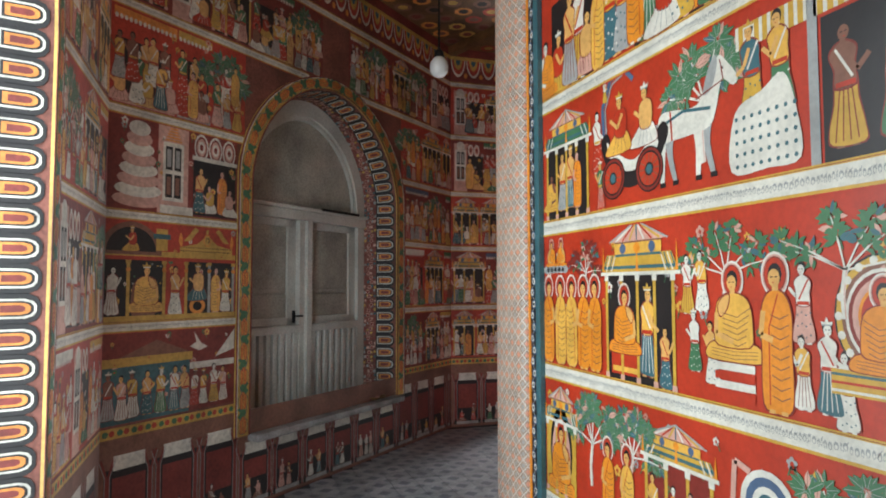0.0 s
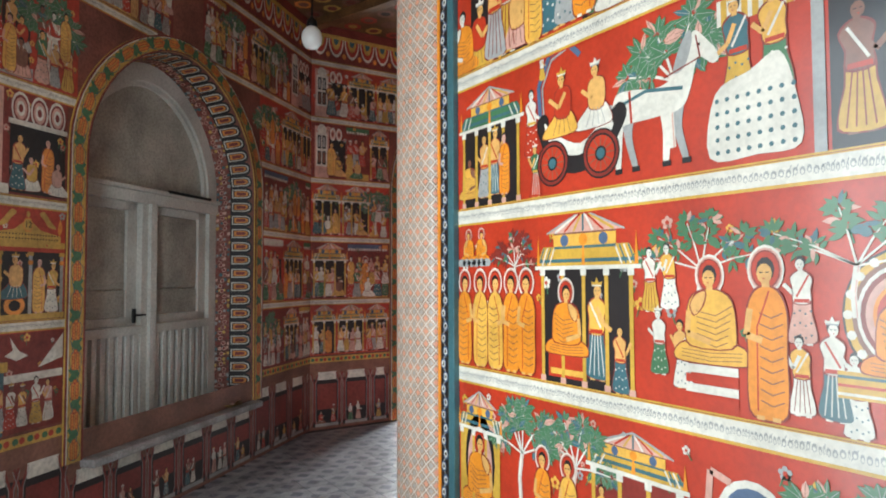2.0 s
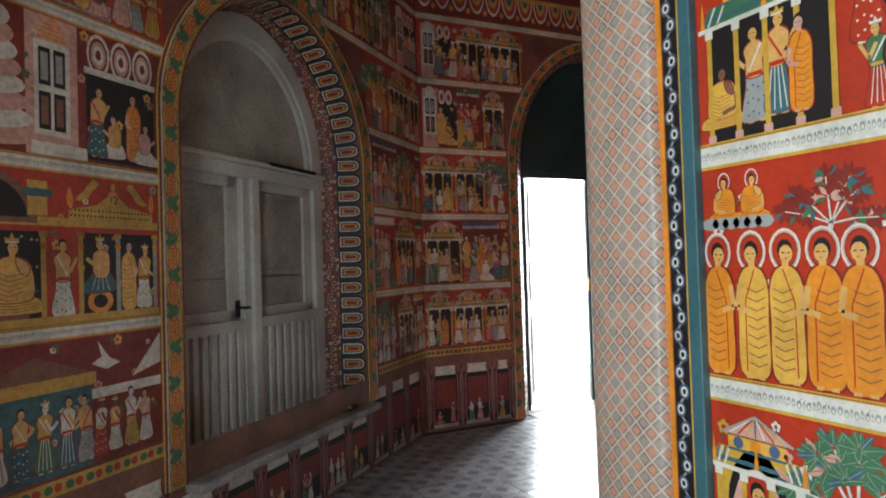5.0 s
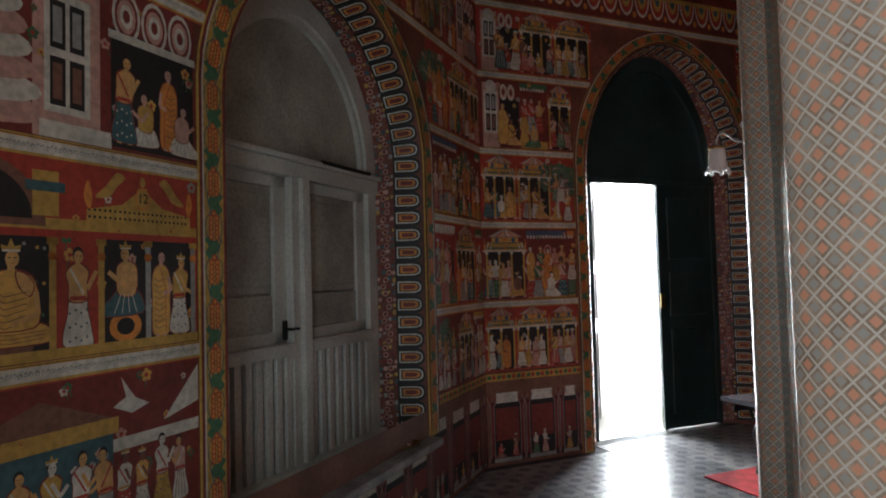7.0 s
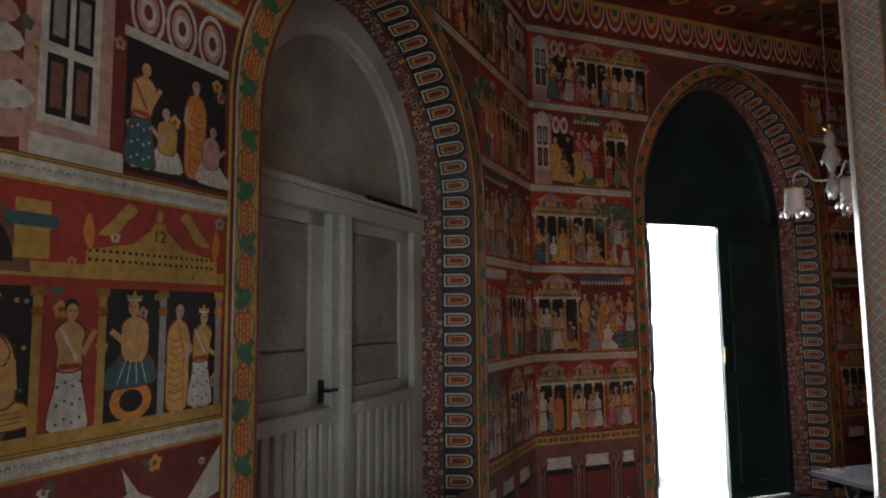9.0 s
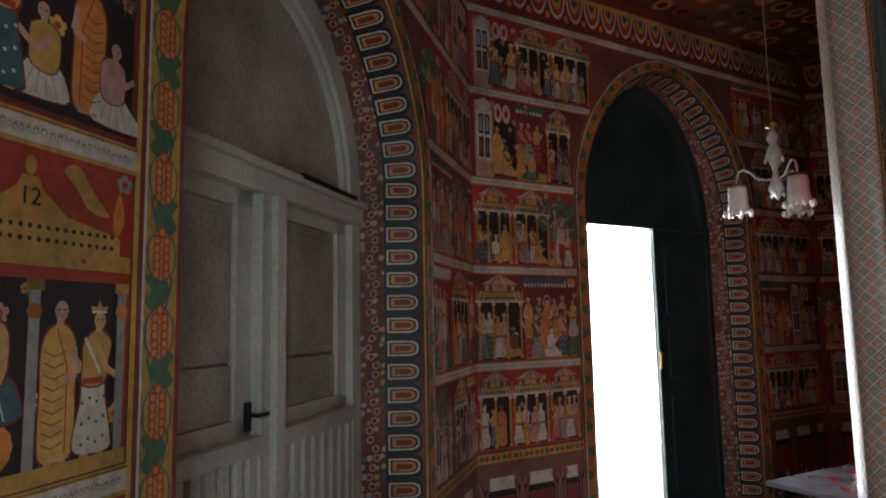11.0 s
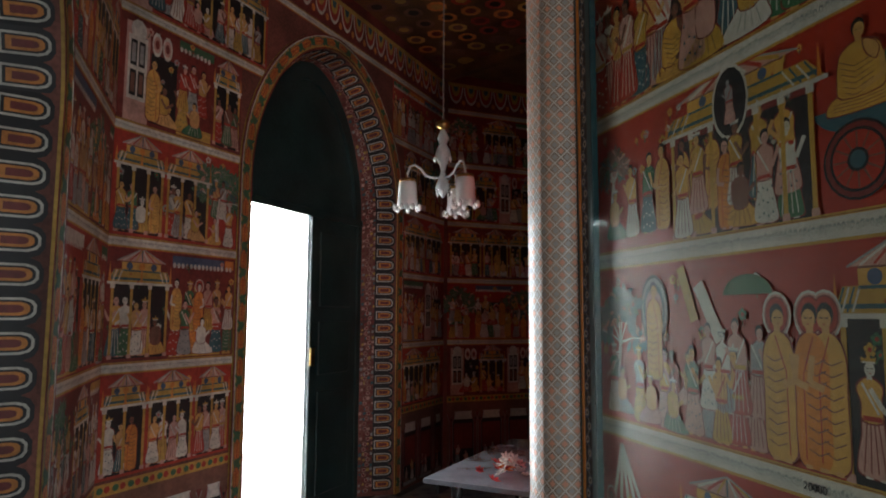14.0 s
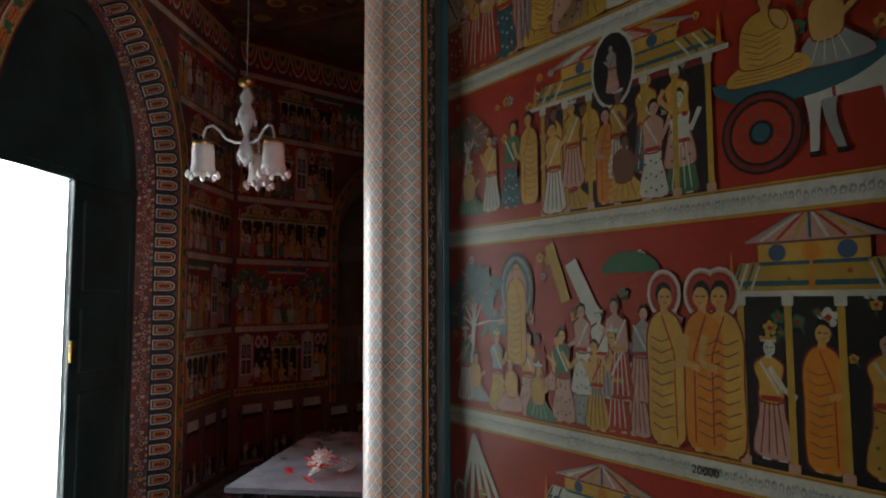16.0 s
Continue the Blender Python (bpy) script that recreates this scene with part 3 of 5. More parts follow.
    def window(self, x, z, w, h):
        self.rect(x - w / 2, x + w / 2, z, z + h, "white", 6)
        for i in (0, 1):
            for j in (0, 1):
                a, b = x - w * 0.38 + i * w * 0.42, z + h * (0.06 + 0.47 * j)
                self.rect(a, a + w * 0.33, b, b + h * 0.4, "black", 7)
                self.rect(a + w * 0.06, a + w * 0.26, b + h * 0.05, b + h * 0.35, "grey" if j else "brown", 8)

    def link(self, parent, name="mural_panel", label=""):
        me = bpy.data.meshes.new(name)
        me.from_pydata(self.v, [], self.f)
        for k in self.keys:
            me.materials.append(self.pal[k])
        me.polygons.foreach_set("material_index", self.m)
        me.update()
        ob = new(name, me)
        ob.parent = parent
        return tagged(ob, label)


ROBES = ("orange", "white", "yellow", "gold", "pink", "white", "green", "red", "skin", "grey")


# ---- outer walls ----
def arch_wall(name, p, q, half, spring, apex, bottom, deep, back, label):
    """A wall with an arched opening whose sides splay inwards from half to back over its depth deep; it is 0.5 m thick."""
    m = wall_pose(p, q)
    length = (Vector(q) - Vector(p)).length
    hl = length / 2 + 0.02
    face, rear = arch(half, spring, apex, bottom), arch(back, spring, apex - 0.04, bottom)
    bm = bmesh.new()

    def sheet(line, y):
        def quad(*pts):
            bm.faces.new([bm.verts.new((u, y, z)) for u, z in pts])
        w = -line[0][0]
        quad((-hl, 0), (-w, 0), (-w, TOP), (-hl, TOP))
        quad((w, 0), (hl, 0), (hl, TOP), (w, TOP))
        if bottom:
            quad((-w, 0), (w, 0), (w, bottom), (-w, bottom))
        for a, b in zip(line[1:-1], line[2:-1]):
            quad(a, b, (b[0], TOP), (a[0], TOP))
    sheet(face, 0)
    sheet(rear, 0.5)

    def loop(a, ya, b, yb):
        for i in range(len(a) - 1):
            bm.faces.new([bm.verts.new(c) for c in ((a[i][0], ya, a[i][1]), (a[i + 1][0], ya, a[i + 1][1]), (b[i + 1][0], yb, b[i + 1][1]), (b[i][0], yb, b[i][1]))])
        if bottom:
            bm.faces.new([bm.verts.new(c) for c in ((a[0][0], ya, bottom), (a[-1][0], ya, bottom), (b[-1][0], yb, bottom), (b[0][0], yb, bottom))])
    loop(face, 0, rear, deep)
    loop(rear, deep, rear, 0.5)
    for x in (-hl, hl):
        bm.faces.new([bm.verts.new(c) for c in ((x, 0, 0), (x, 0.5, 0), (x, 0.5, TOP), (x, 0, TOP))])
    bmesh.ops.remove_doubles(bm, verts=bm.verts, dist=0.0005)
    bmesh.ops.recalc_face_normals(bm, faces=bm.faces)
    ob = link(name, bm, WALL)
    ob.matrix_world = m
    tagged(ob, label, "wall", kind="structure")
    return ob, face, rear


def along(line):
    """Places along an outline: (distance, u, z, angle)."""
    out, d = [], 0.0
    for a, b in zip(line, line[1:]):
        l = math.hypot(b[0] - a[0], b[1] - a[1])
        out.append((d, a, b, l))
        d += l
    return out, d


def at(line, s):
    segs, total = line
    for d, a, b, l in segs:
        if s <= d + l:
            k = (s - d) / l
            return a[0] + (b[0] - a[0]) * k, a[1] + (b[1] - a[1]) * k, math.atan2(b[1] - a[1], b[0] - a[0])
    return *segs[-1][2], math.atan2(segs[-1][2][1] - segs[-1][1][1], segs[-1][2][0] - segs[-1][1][0])


BLOCK = None


def block_mesh():
    """A raised U-shaped block of nested painted rings; x runs along the arch, y is its width, z stands off the reveal."""
    global BLOCK
    if BLOCK:
        return BLOCK
    v, f, mt = [], [], []

    def ring(sx, sy, z, z0, mat):
        pts = [(-sx, -sy), (sx * 0.5, -sy), (sx * 0.84, -sy * 0.78), (sx, -sy * 0.36), (sx, sy * 0.36), (sx * 0.84, sy * 0.78), (sx * 0.5, sy), (-sx, sy)]
        k = len(v)
        v.extend([(x, y, z0) for x, y in pts] + [(x, y, z) for x, y in pts])
        f.append(tuple(range(k + 8, k + 16)))
        mt.append(mat)
        for i in range(8):
            j = (i + 1) % 8
            f.append((k + i, k + j, k + 8 + j, k + 8 + i))
            mt.append(mat)
    for n, (s, t) in enumerate(((1.14, 1.24), (0.97, 0.80), (0.85, 0.62), (0.72, 0.48), (0.5, 0.28))):
        ring(0.078 * s, 0.046 * t, 0.004 + 0.0015 * n, 0.0, n)
    me = bpy.data.meshes.new("block")
    me.from_pydata(v, [], f)
    for k in ("black", "white", "black", "orange", "maroon"):
        me.materials.append(FADED[k])
    me.polygons.foreach_set("material_index", mt)
    me.update()
    BLOCK = me
    return me


def dress_arch(wall, face, rear, deep, border, seed):
    """Painted ornament of an arch: raised border on the wall, U blocks and a flower band on the reveal."""
    r = random.Random(seed)
    grow = lambda k: [(u * (1 + k / abs(face[0][0])), z + (k if i not in (0, len(face) - 1) else 0) * (max(0, z - 1.6) / (2.0))) for i, (u, z) in enumerate(face)]
    strip = part("arch_border", band_mesh(face, grow(border), 0.0, -0.012), FADED["gold"], wall, "ochre border painted with red flowers and green leaves")
    for k0, k1, c in ((border - 0.012, border, "maroon"), (0.0, 0.012, "maroon"), (border - 0.020, border - 0.013, "white")):
        part("border_line", band_mesh(grow(k0), grow(k1), -0.0115, -0.0145), FADED[c], wall)
    mu = Mural(FADED, seed)
    line = along(grow(border * 0.5))
    s, k = 0.07, 0
    while s < line[1] - 0.05:
        u, z, a = at(line, s)
        nx, nz, tx, tz = -math.sin(a), math.cos(a), math.cos(a), math.sin(a)
        Q = lambda p, q: (u + tx * p + nx * q, z + tz * p + nz * q)
        if k % 2 == 0:
            mu.spline([Q(-0.058, 0), Q(-0.03, border * 0.30), Q(0.03, border * 0.30), Q(0.058, 0), Q(0.03, -border * 0.30), Q(-0.03, -border * 0.30)], "teal", 24)
            mu.spline([Q(-0.054, 0), Q(-0.028, border * 0.27), Q(0.028, border * 0.27), Q(0.054, 0), Q(0.028, -border * 0.27), Q(-0.028, -border * 0.27)], "gold", 24.6)
            for j in range(11):
                p, q = Q(-0.036 + 0.018 * (j // 2) - 0.004, border * (0.11 if j % 2 else -0.11) if j < 10 else 0)
                mu.disc(p, q, 0.0135, 0.0135, "red", 25.2, 8)
                mu.disc(p, q, 0.0085, 0.0085, "orange", 25.6, 7)
        else:
            sg = 1 if k % 4 == 1 else -1
            mu.spline([Q(-0.045, sg * border * 0.05), Q(-0.02, sg * border * 0.34), Q(0.008, sg * border * 0.22), Q(0.035, sg * border * 0.36), Q(0.05, 0), Q(0.01, -sg * border * 0.20), Q(-0.02, -sg * border * 0.08)], "green", 24)
            mu.stroke([Q(-0.075, -sg * border * 0.30), Q(-0.03, -sg * border * 0.12), Q(0.03, -sg * border * 0.26), Q(0.075, -sg * border * 0.10)], 0.006, "teal", 24.5)
        s += 0.083
        k += 1
    mu.link(wall, "border_flowers")
    # reveal: blocks near the corridor, flowers behind them
    fl, rl = along(face), along(rear)
    step = 0.112
    n = int(fl[1] / step)
    for i in range(n):
        s = (i + 0.5) * step
        u, z, a = at(fl, s)
        u2, z2, _ = at(rl, s / fl[1] * rl[1])
        p0, p1 = Vector((u, 0, z)), Vector((u2, deep, z2))
        t = Vector((math.cos(a), 0, math.sin(a)))
        d = (p1 - p0).normalized()
        d = (d - t * d.dot(t)).normalized()
        nrm = d.cross(t).normalized()
        if nrm.dot(Vector((-u, 0, 1.6 - z))) < 0:
            nrm = -nrm
        ob = new("block", block_mesh())
        ob.parent = wall
        xx, yy = -d, t
        if xx.cross(yy).dot(nrm) < 0:
            yy = -yy
        pos = p0 + d * 0.105 + nrm * 0.001
        ob.matrix_local = Matrix(((xx.x, yy.x, nrm.x, pos.x), (xx.y, yy.y, nrm.y, pos.y), (xx.z, yy.z, nrm.z, pos.z), (0, 0, 0, 1)))
    # flower band
    v, f, mt = [], [], []
    cols = ("grey", "pink", "maroon", "white", "teal", "gold")

    def spot(s, k, rad, col, lift):
        u, z, a = at(fl, s)
        u2, z2, _ = at(rl, s / fl[1] * rl[1])
        p0, p1 = Vector((u, 0, z)), Vector((u2, deep, z2))
        t = Vector((math.cos(a), 0, math.sin(a)))
        d = (p1 - p0).normalized()
        nrm = d.cross(t).normalized()
        if nrm.dot(Vector((-u, 0, 1.6 - z))) < 0:
            nrm = -nrm
        c = p0 + (p1 - p0) * k + nrm * lift
        b = len(v)
        v.extend([tuple(c + t * rad * math.cos(radians(60 * j)) + d * rad * math.sin(radians(60 * j))) for j in range(6)])
        f.append(tuple(range(b, b + 6)))
        mt.append(cols.index(col))
    s = 0.02
    while s < fl[1] - 0.02:
        for kk in (0.62, 0.72, 0.82, 0.92):
            spot(s + r.uniform(-0.01, 0.01), kk + r.uniform(-0.02, 0.02), r.uniform(0.010, 0.017), r.choice(("maroon", "teal", "gold", "pink", "maroon", "grey")), 0.003)
        spot(s, 0.77 + 0.06 * math.sin(s * 30), 0.019, "pink", 0.004)
        spot(s, 0.77 + 0.06 * math.sin(s * 30), 0.013, "maroon", 0.005)
        s += 0.045
    me = bpy.data.meshes.new("flower_band")
    me.from_pydata(v, [], f)
    for c in cols:
        me.materials.append(FADED[c])
    me.polygons.foreach_set("material_index", mt)
    me.update()
    ob = new("flower_band", me)
    ob.parent = wall
    return grow(border)


def edge_at(line, z):
    """Half width of an outline at the height z, or none above it."""
    best = 0.0
    for a, b in zip(line, line[1:]):
        if (a[1] - z) * (b[1] - z) <= 0 and a[1] != b[1]:
            best = max(best, abs(a[0] + (b[0] - a[0]) * (z - a[1]) / (b[1] - a[1])))
    return best


def near_scene(mu, row, lo, hi, z0, z1):
    """The three scenes beside the shuttered window that the corridor passes nearest."""
    h, w = z1 - z0, hi - lo
    if row == 2:
        mu.rect(hi - 0.62, hi - 0.40, z0, z1, "pink", 1)
        mu.window(hi - 0.51, z0 + h * 0.14, 0.15, h * 0.66)
        for k in range(5):
            mu.rect(hi - 0.57 + 0.008 * k, hi - 0.45 - 0.008 * k, z1 - 0.1 + 0.018 * k, z1 - 0.09 + 0.018 * k, "orange", 4)
        mu.rect(hi - 0.60, hi - 0.36, z0, z0 + 0.05, "white", 5)
        mu.rect(hi - 0.36, hi - 0.01, z0 + 0.01, z0 + h * 0.72, "black", 1)
        for k in range(3):
            for q, (sz, c) in enumerate(((1, "white"), (0.82, "maroon"), (0.66, "pink"), (0.46, "white"), (0.25, "maroon"))):
                mu.disc(hi - 0.30 + 0.115 * k, z0 + h * 0.82, 0.056 * sz, h * 0.16 * sz, c, 6 + q, 14)
        mu.rect(hi - 0.37, hi, z0 + h * 0.66, z0 + h * 0.71, "white", 12)
        mu.crowd(hi - 0.35, hi - 0.01, z0 + 0.02, h * 0.58, 0.075, ("white", "orange", "yellow", "white", "orange"))
        for k in range(8):
            mu.disc(lo + 0.2, z0 + 0.06 + k * 0.06, 0.17 - 0.014 * k, 0.045, "white" if k % 2 else "pink", 3 + k, 14)
        mu.crowd(lo + 0.3, hi - 0.62, z0 + 0.02, h * 0.7, 0.08, ROBES)
    elif row == 1:
        top = z0 + h * 0.60
        mu.rect(lo, hi, top, top + 0.022, "red", 3)
        mu.rect(lo, hi, top + 0.022, top + 0.055, "gold", 3)
        mu.rect(lo, hi, z0, z0 + 0.03, "gold", 11)
        mu.poly([(hi - 0.45, top + 0.055), (hi - 0.03, top + 0.055), (hi - 0.03, top + 0.09), (hi - 0.16, top + 0.115), (hi - 0.24, top + 0.175), (hi - 0.32, top + 0.115), (hi - 0.45, top + 0.09)], "gold", 3.5)
        for k in range(44):
            mu.disc(hi - 0.44 + 0.0185 * (k % 22), top + 0.068 + 0.022 * (k // 22), 0.005, 0.005, "black", 4, 6)
        mu.disc(hi - 0.24, top + 0.14, 0.034, 0.042, "orange", 4.4, 6)
        mu.disc(hi - 0.24, top + 0.14, 0.027, 0.034, "gold", 4.8, 6)
        mu.disc(hi - 0.24, top + 0.195, 0.012, 0.018, "gold", 4.8, 8)
        for sg in (-1, 1):
            mu.spline([(hi - 0.24 + sg * 0.07, top + 0.20), (hi - 0.24 + sg * 0.10, top + 0.215), (hi - 0.24 + sg * 0.14, top + 0.17), (hi - 0.24 + sg * 0.18, top + 0.13), (hi - 0.24 + sg * 0.13, top + 0.135), (hi - 0.24 + sg * 0.10, top + 0.17)], "gold", 4)
            mu.spline([(hi - 0.24 + sg * 0.20, top + 0.09), (hi - 0.24 + sg * 0.22, top + 0.13), (hi - 0.24 + sg * 0.205, top + 0.18), (hi - 0.24 + sg * 0.19, top + 0.13)], "orange", 5)
        mu.disc(hi - 0.78, top + 0.03, 0.20, 0.19, "brown", 3.2, 20, 0, 180)
        mu.disc(hi - 0.78, top + 0.05, 0.16, 0.14, "black", 3.6, 20, 0, 180)
        mu.figure(hi - 0.78, top + 0.05, 0.15, "gold", 5, sit=True)
        mu.rect(hi - 0.62, hi - 0.54, top + 0.06, top + 0.19, "gold", 3.4)
        mu.rect(hi - 0.64, hi - 0.52, top + 0.13, top + 0.16, "teal", 4)
        bays = ((0.02, 0.22, "black"), (0.22, 0.40, "black"), (0.40, 0.56, "red"), (0.56, 0.80, "black"), (0.80, 1.05, "black"))
        for k, (a0, a1, c) in enumerate(bays):
            mu.rect(max(lo, hi - a1), hi - a0, z0 + 0.02, top, c, 1)
            for e in (a0, a1):
                mu.rect(hi - e - 0.011, hi - e + 0.011, z0 + 0.02, top, "grey" if k < 2 else "gold", 10 + 0.1 * k)
                mu.disc(hi - e, top - 0.055, 0.016, 0.014, "orange", 11, 8)
                mu.rect(hi - e - 0.018, hi - e + 0.018, top - 0.02, top, "gold", 11)
        mu.figure(hi - 0.165, z0 + 0.03, 0.305, "orange", 4, skin="pink")
        mu.figure(hi - 0.085, z0 + 0.03, 0.285, "gold", 6)
        mu.figure(hi - 0.31, z0 + 0.11, 0.24, "teal", 5, sit=True, hair="gold")
        mu.disc(hi - 0.31, z0 + 0.075, 0.062, 0.05, "orange", 4, 14)
        mu.disc(hi - 0.31, z0 + 0.075, 0.035, 0.028, "black", 4.4, 12)
        mu.figure(hi - 0.48, z0 + 0.02, 0.315, "blue", 5)
        mu.spline([(hi - 0.77, z0 + 0.03), (hi - 0.62, z0 + 0.03), (hi - 0.65, z0 + 0.14), (hi - 0.72, z0 + 0.22), (hi - 0.77, z0 + 0.20)], "brown", 3)
        mu.figure(hi - 0.68, z0 + 0.05, 0.29, "orange", 5, sit=True, hair="gold")
        for k in range(26):
            mu.disc(hi - mu.r.uniform(0.58, 0.78), z0 + mu.r.uniform(0.05, 0.33), 0.006, 0.006, mu.r.choice(("grey", "gold", "green")), 2, 6)
        mu.crowd(lo, hi - 0.81, z0 + 0.03, 0.30, 0.09, ("orange", "gold", "white"))
    else:
        mu.poly([(hi - 0.16, z1 - 0.2), (hi, z1 - 0.16), (hi, z1 - 0.03)], "white", 3)
        mu.poly([(hi - 0.36, z1 - 0.12), (hi - 0.30, z1 - 0.09), (hi - 0.22, z1 - 0.13), (hi - 0.29, z1 - 0.15)], "white", 5)
        mu.poly([(hi - 0.31, z1 - 0.1), (hi - 0.33, z1 - 0.03), (hi - 0.27, z1 - 0.11)], "white", 6)
        mu.rect(lo, hi - 0.34, z1 - 0.2, z1 - 0.15, "gold", 3)
        mu.poly([(lo + 0.1, z1 - 0.15), (hi - 0.36, z1 - 0.15), (hi - 0.6, z1 - 0.06)], "brown", 3)
        mu.rect(lo, hi - 0.36, z0, z1 - 0.2, "teal", 1)
        mu.rect(hi - 0.36, hi, z1 - 0.26, z1 - 0.22, "white", 4)
        mu.crowd(lo, hi - 0.34, z0 + 0.02, h * 0.58, 0.08, ROBES)
        mu.crowd(hi - 0.36, hi, z0 + 0.02, h * 0.5, 0.075, ("white", "white", "yellow", "pink"))


def dress_wall(wall, length, outline, seed, palette=FADED, ledge=True):
    """Rows of painted scenes either side of the arch and over it, with pale bands between, a frieze and a dado."""
    hl = length / 2
    for row in range(5):
        z0, z1 = BANDS_OUT[row] + 0.045, BANDS_OUT[row + 1] - 0.01
        mu = Mural(palette, seed * 10 + row)
        h = z1 - z0
        for side in (-1, 1):
            e = max(edge_at(outline, z0 + 0.02), edge_at(outline, z0 + h * 0.35)) + 0.01
            lo, hi = (-hl, -e) if side < 0 else (e, hl)
            if e < 0.02:
                lo, hi = (-hl, 0) if side < 0 else (0, hl)
            if hi - lo < 0.08:
                continue
            x = lo + 0.02
            mu.rect(lo, hi, z0, z1, "red" if (row + seed) % 2 == 0 else "maroon", 0)
            mu.ornaments(lo + 0.02, hi - 0.02, z0 + 0.1, z1 - 0.03, int((hi - lo) * 26))
            if seed == 1 and side < 0 and row in (1, 2, 0):
                near_scene(mu, row, lo, hi, z0, z1)
                continue
            while x < hi - 0.08:
                w = min(mu.r.uniform(0.26, 0.44), hi - x - 0.01)
                mu.scene(x, w, z0, z1, mu.r.random())
                x += w + 0.01
        mu.link(wall, "mural_panel")
    for z in BANDS_OUT:
        mu = Mural(palette, int(z * 100) + seed)
        e = edge_at(outline, z + 0.02)
        for lo, hi in (((-hl, -e), (e, hl)) if e else ((-hl, hl),)):
            if z > 0.8:
                mu.scrolls(lo, hi, z - 0.008, z + 0.032)
            else:
                mu.rect(lo, hi, z - 0.03, z + 0.03, "gold", 6)
                x = lo
                while x < hi - 0.05:
                    mu.disc(x + 0.03, z, 0.02, 0.018, "green", 7, 7)
                    mu.disc(x + 0.07, z, 0.018, 0.018, "red", 7, 7)
                    x += 0.09
        mu.link(wall, "label_band")
    # frieze of hanging petals under the ceiling
    mu = Mural(palette, seed + 77)
    mu.rect(-hl, hl, BANDS_OUT[-1] + 0.05, TOP, "maroon", 0)
    x = -hl + 0.09
    while x < hl - 0.05:
        for k, (s, c) in enumerate(((1.0, "white"), (0.86, "red"), (0.6, "gold"), (0.35, "teal"))):
            mu.disc(x, TOP - 0.12, 0.085 * s, 0.2 * s, c, 2 + k, 12, 180, 360)
        mu.disc(x + 0.09, TOP - 0.30, 0.022, 0.03, "orange", 3, 8)
        x += 0.18
    mu.rect(-hl, hl, TOP - 0.13, TOP - 0.09, "gold", 7)
    mu.link(wall, "frieze")
    # dado: dark ground, painted stools with pale plaques
    mu = Mural(palette, seed + 55)
    e = edge_at(outline, 0.3)
    for lo, hi in (((-hl, -e), (e, hl)) if e else ((-hl, hl),)):
        mu.rect(lo, hi, 0.01, BANDS_OUT[0] - 0.03, "brown", 0)
        x = lo + 0.03
        while x < hi - 0.1:
            w = min(0.31, hi - x - 0.01)
            d = 0.0 if seed in (1, 3) and -1.1 < x < 0.9 else 0.125
            mu.rect(x, x + w, 0.03, 0.38 + d, "black", 1)
            mu.rect(x + 0.05, x + w - 0.05, 0.2, 0.33 + d, "maroon", 2)
            for sx in (x + 0.02, x + w - 0.02):
                for sg in (-1, 1):
                    mu.stroke([(sx + sg * 0.035, 0.035), (sx + sg * 0.008, 0.09), (sx + sg * 0.006, 0.34 + d), (sx + sg * 0.04, 0.44 + d)], 0.014, "maroon", 4)
                    mu.stroke([(sx + sg * 0.043, 0.035), (sx + sg * 0.017, 0.09), (sx + sg * 0.015, 0.34 + d), (sx + sg * 0.05, 0.43 + d)], 0.004, "grey", 5)
            mu.rect(x + 0.055, x + w - 0.055, 0.37 + d, 0.45 + d, "white", 4)
            mu.crowd(x + 0.05, x + w - 0.05, 0.06, 0.2, 0.08, ("brown", "grey", "maroon", "brown"))
            mu.rect(x + 0.03, x + w - 0.03, 0.03, 0.06, "grey", 6)
            x += w + 0.015
    mu.link(wall, "dado_painting")


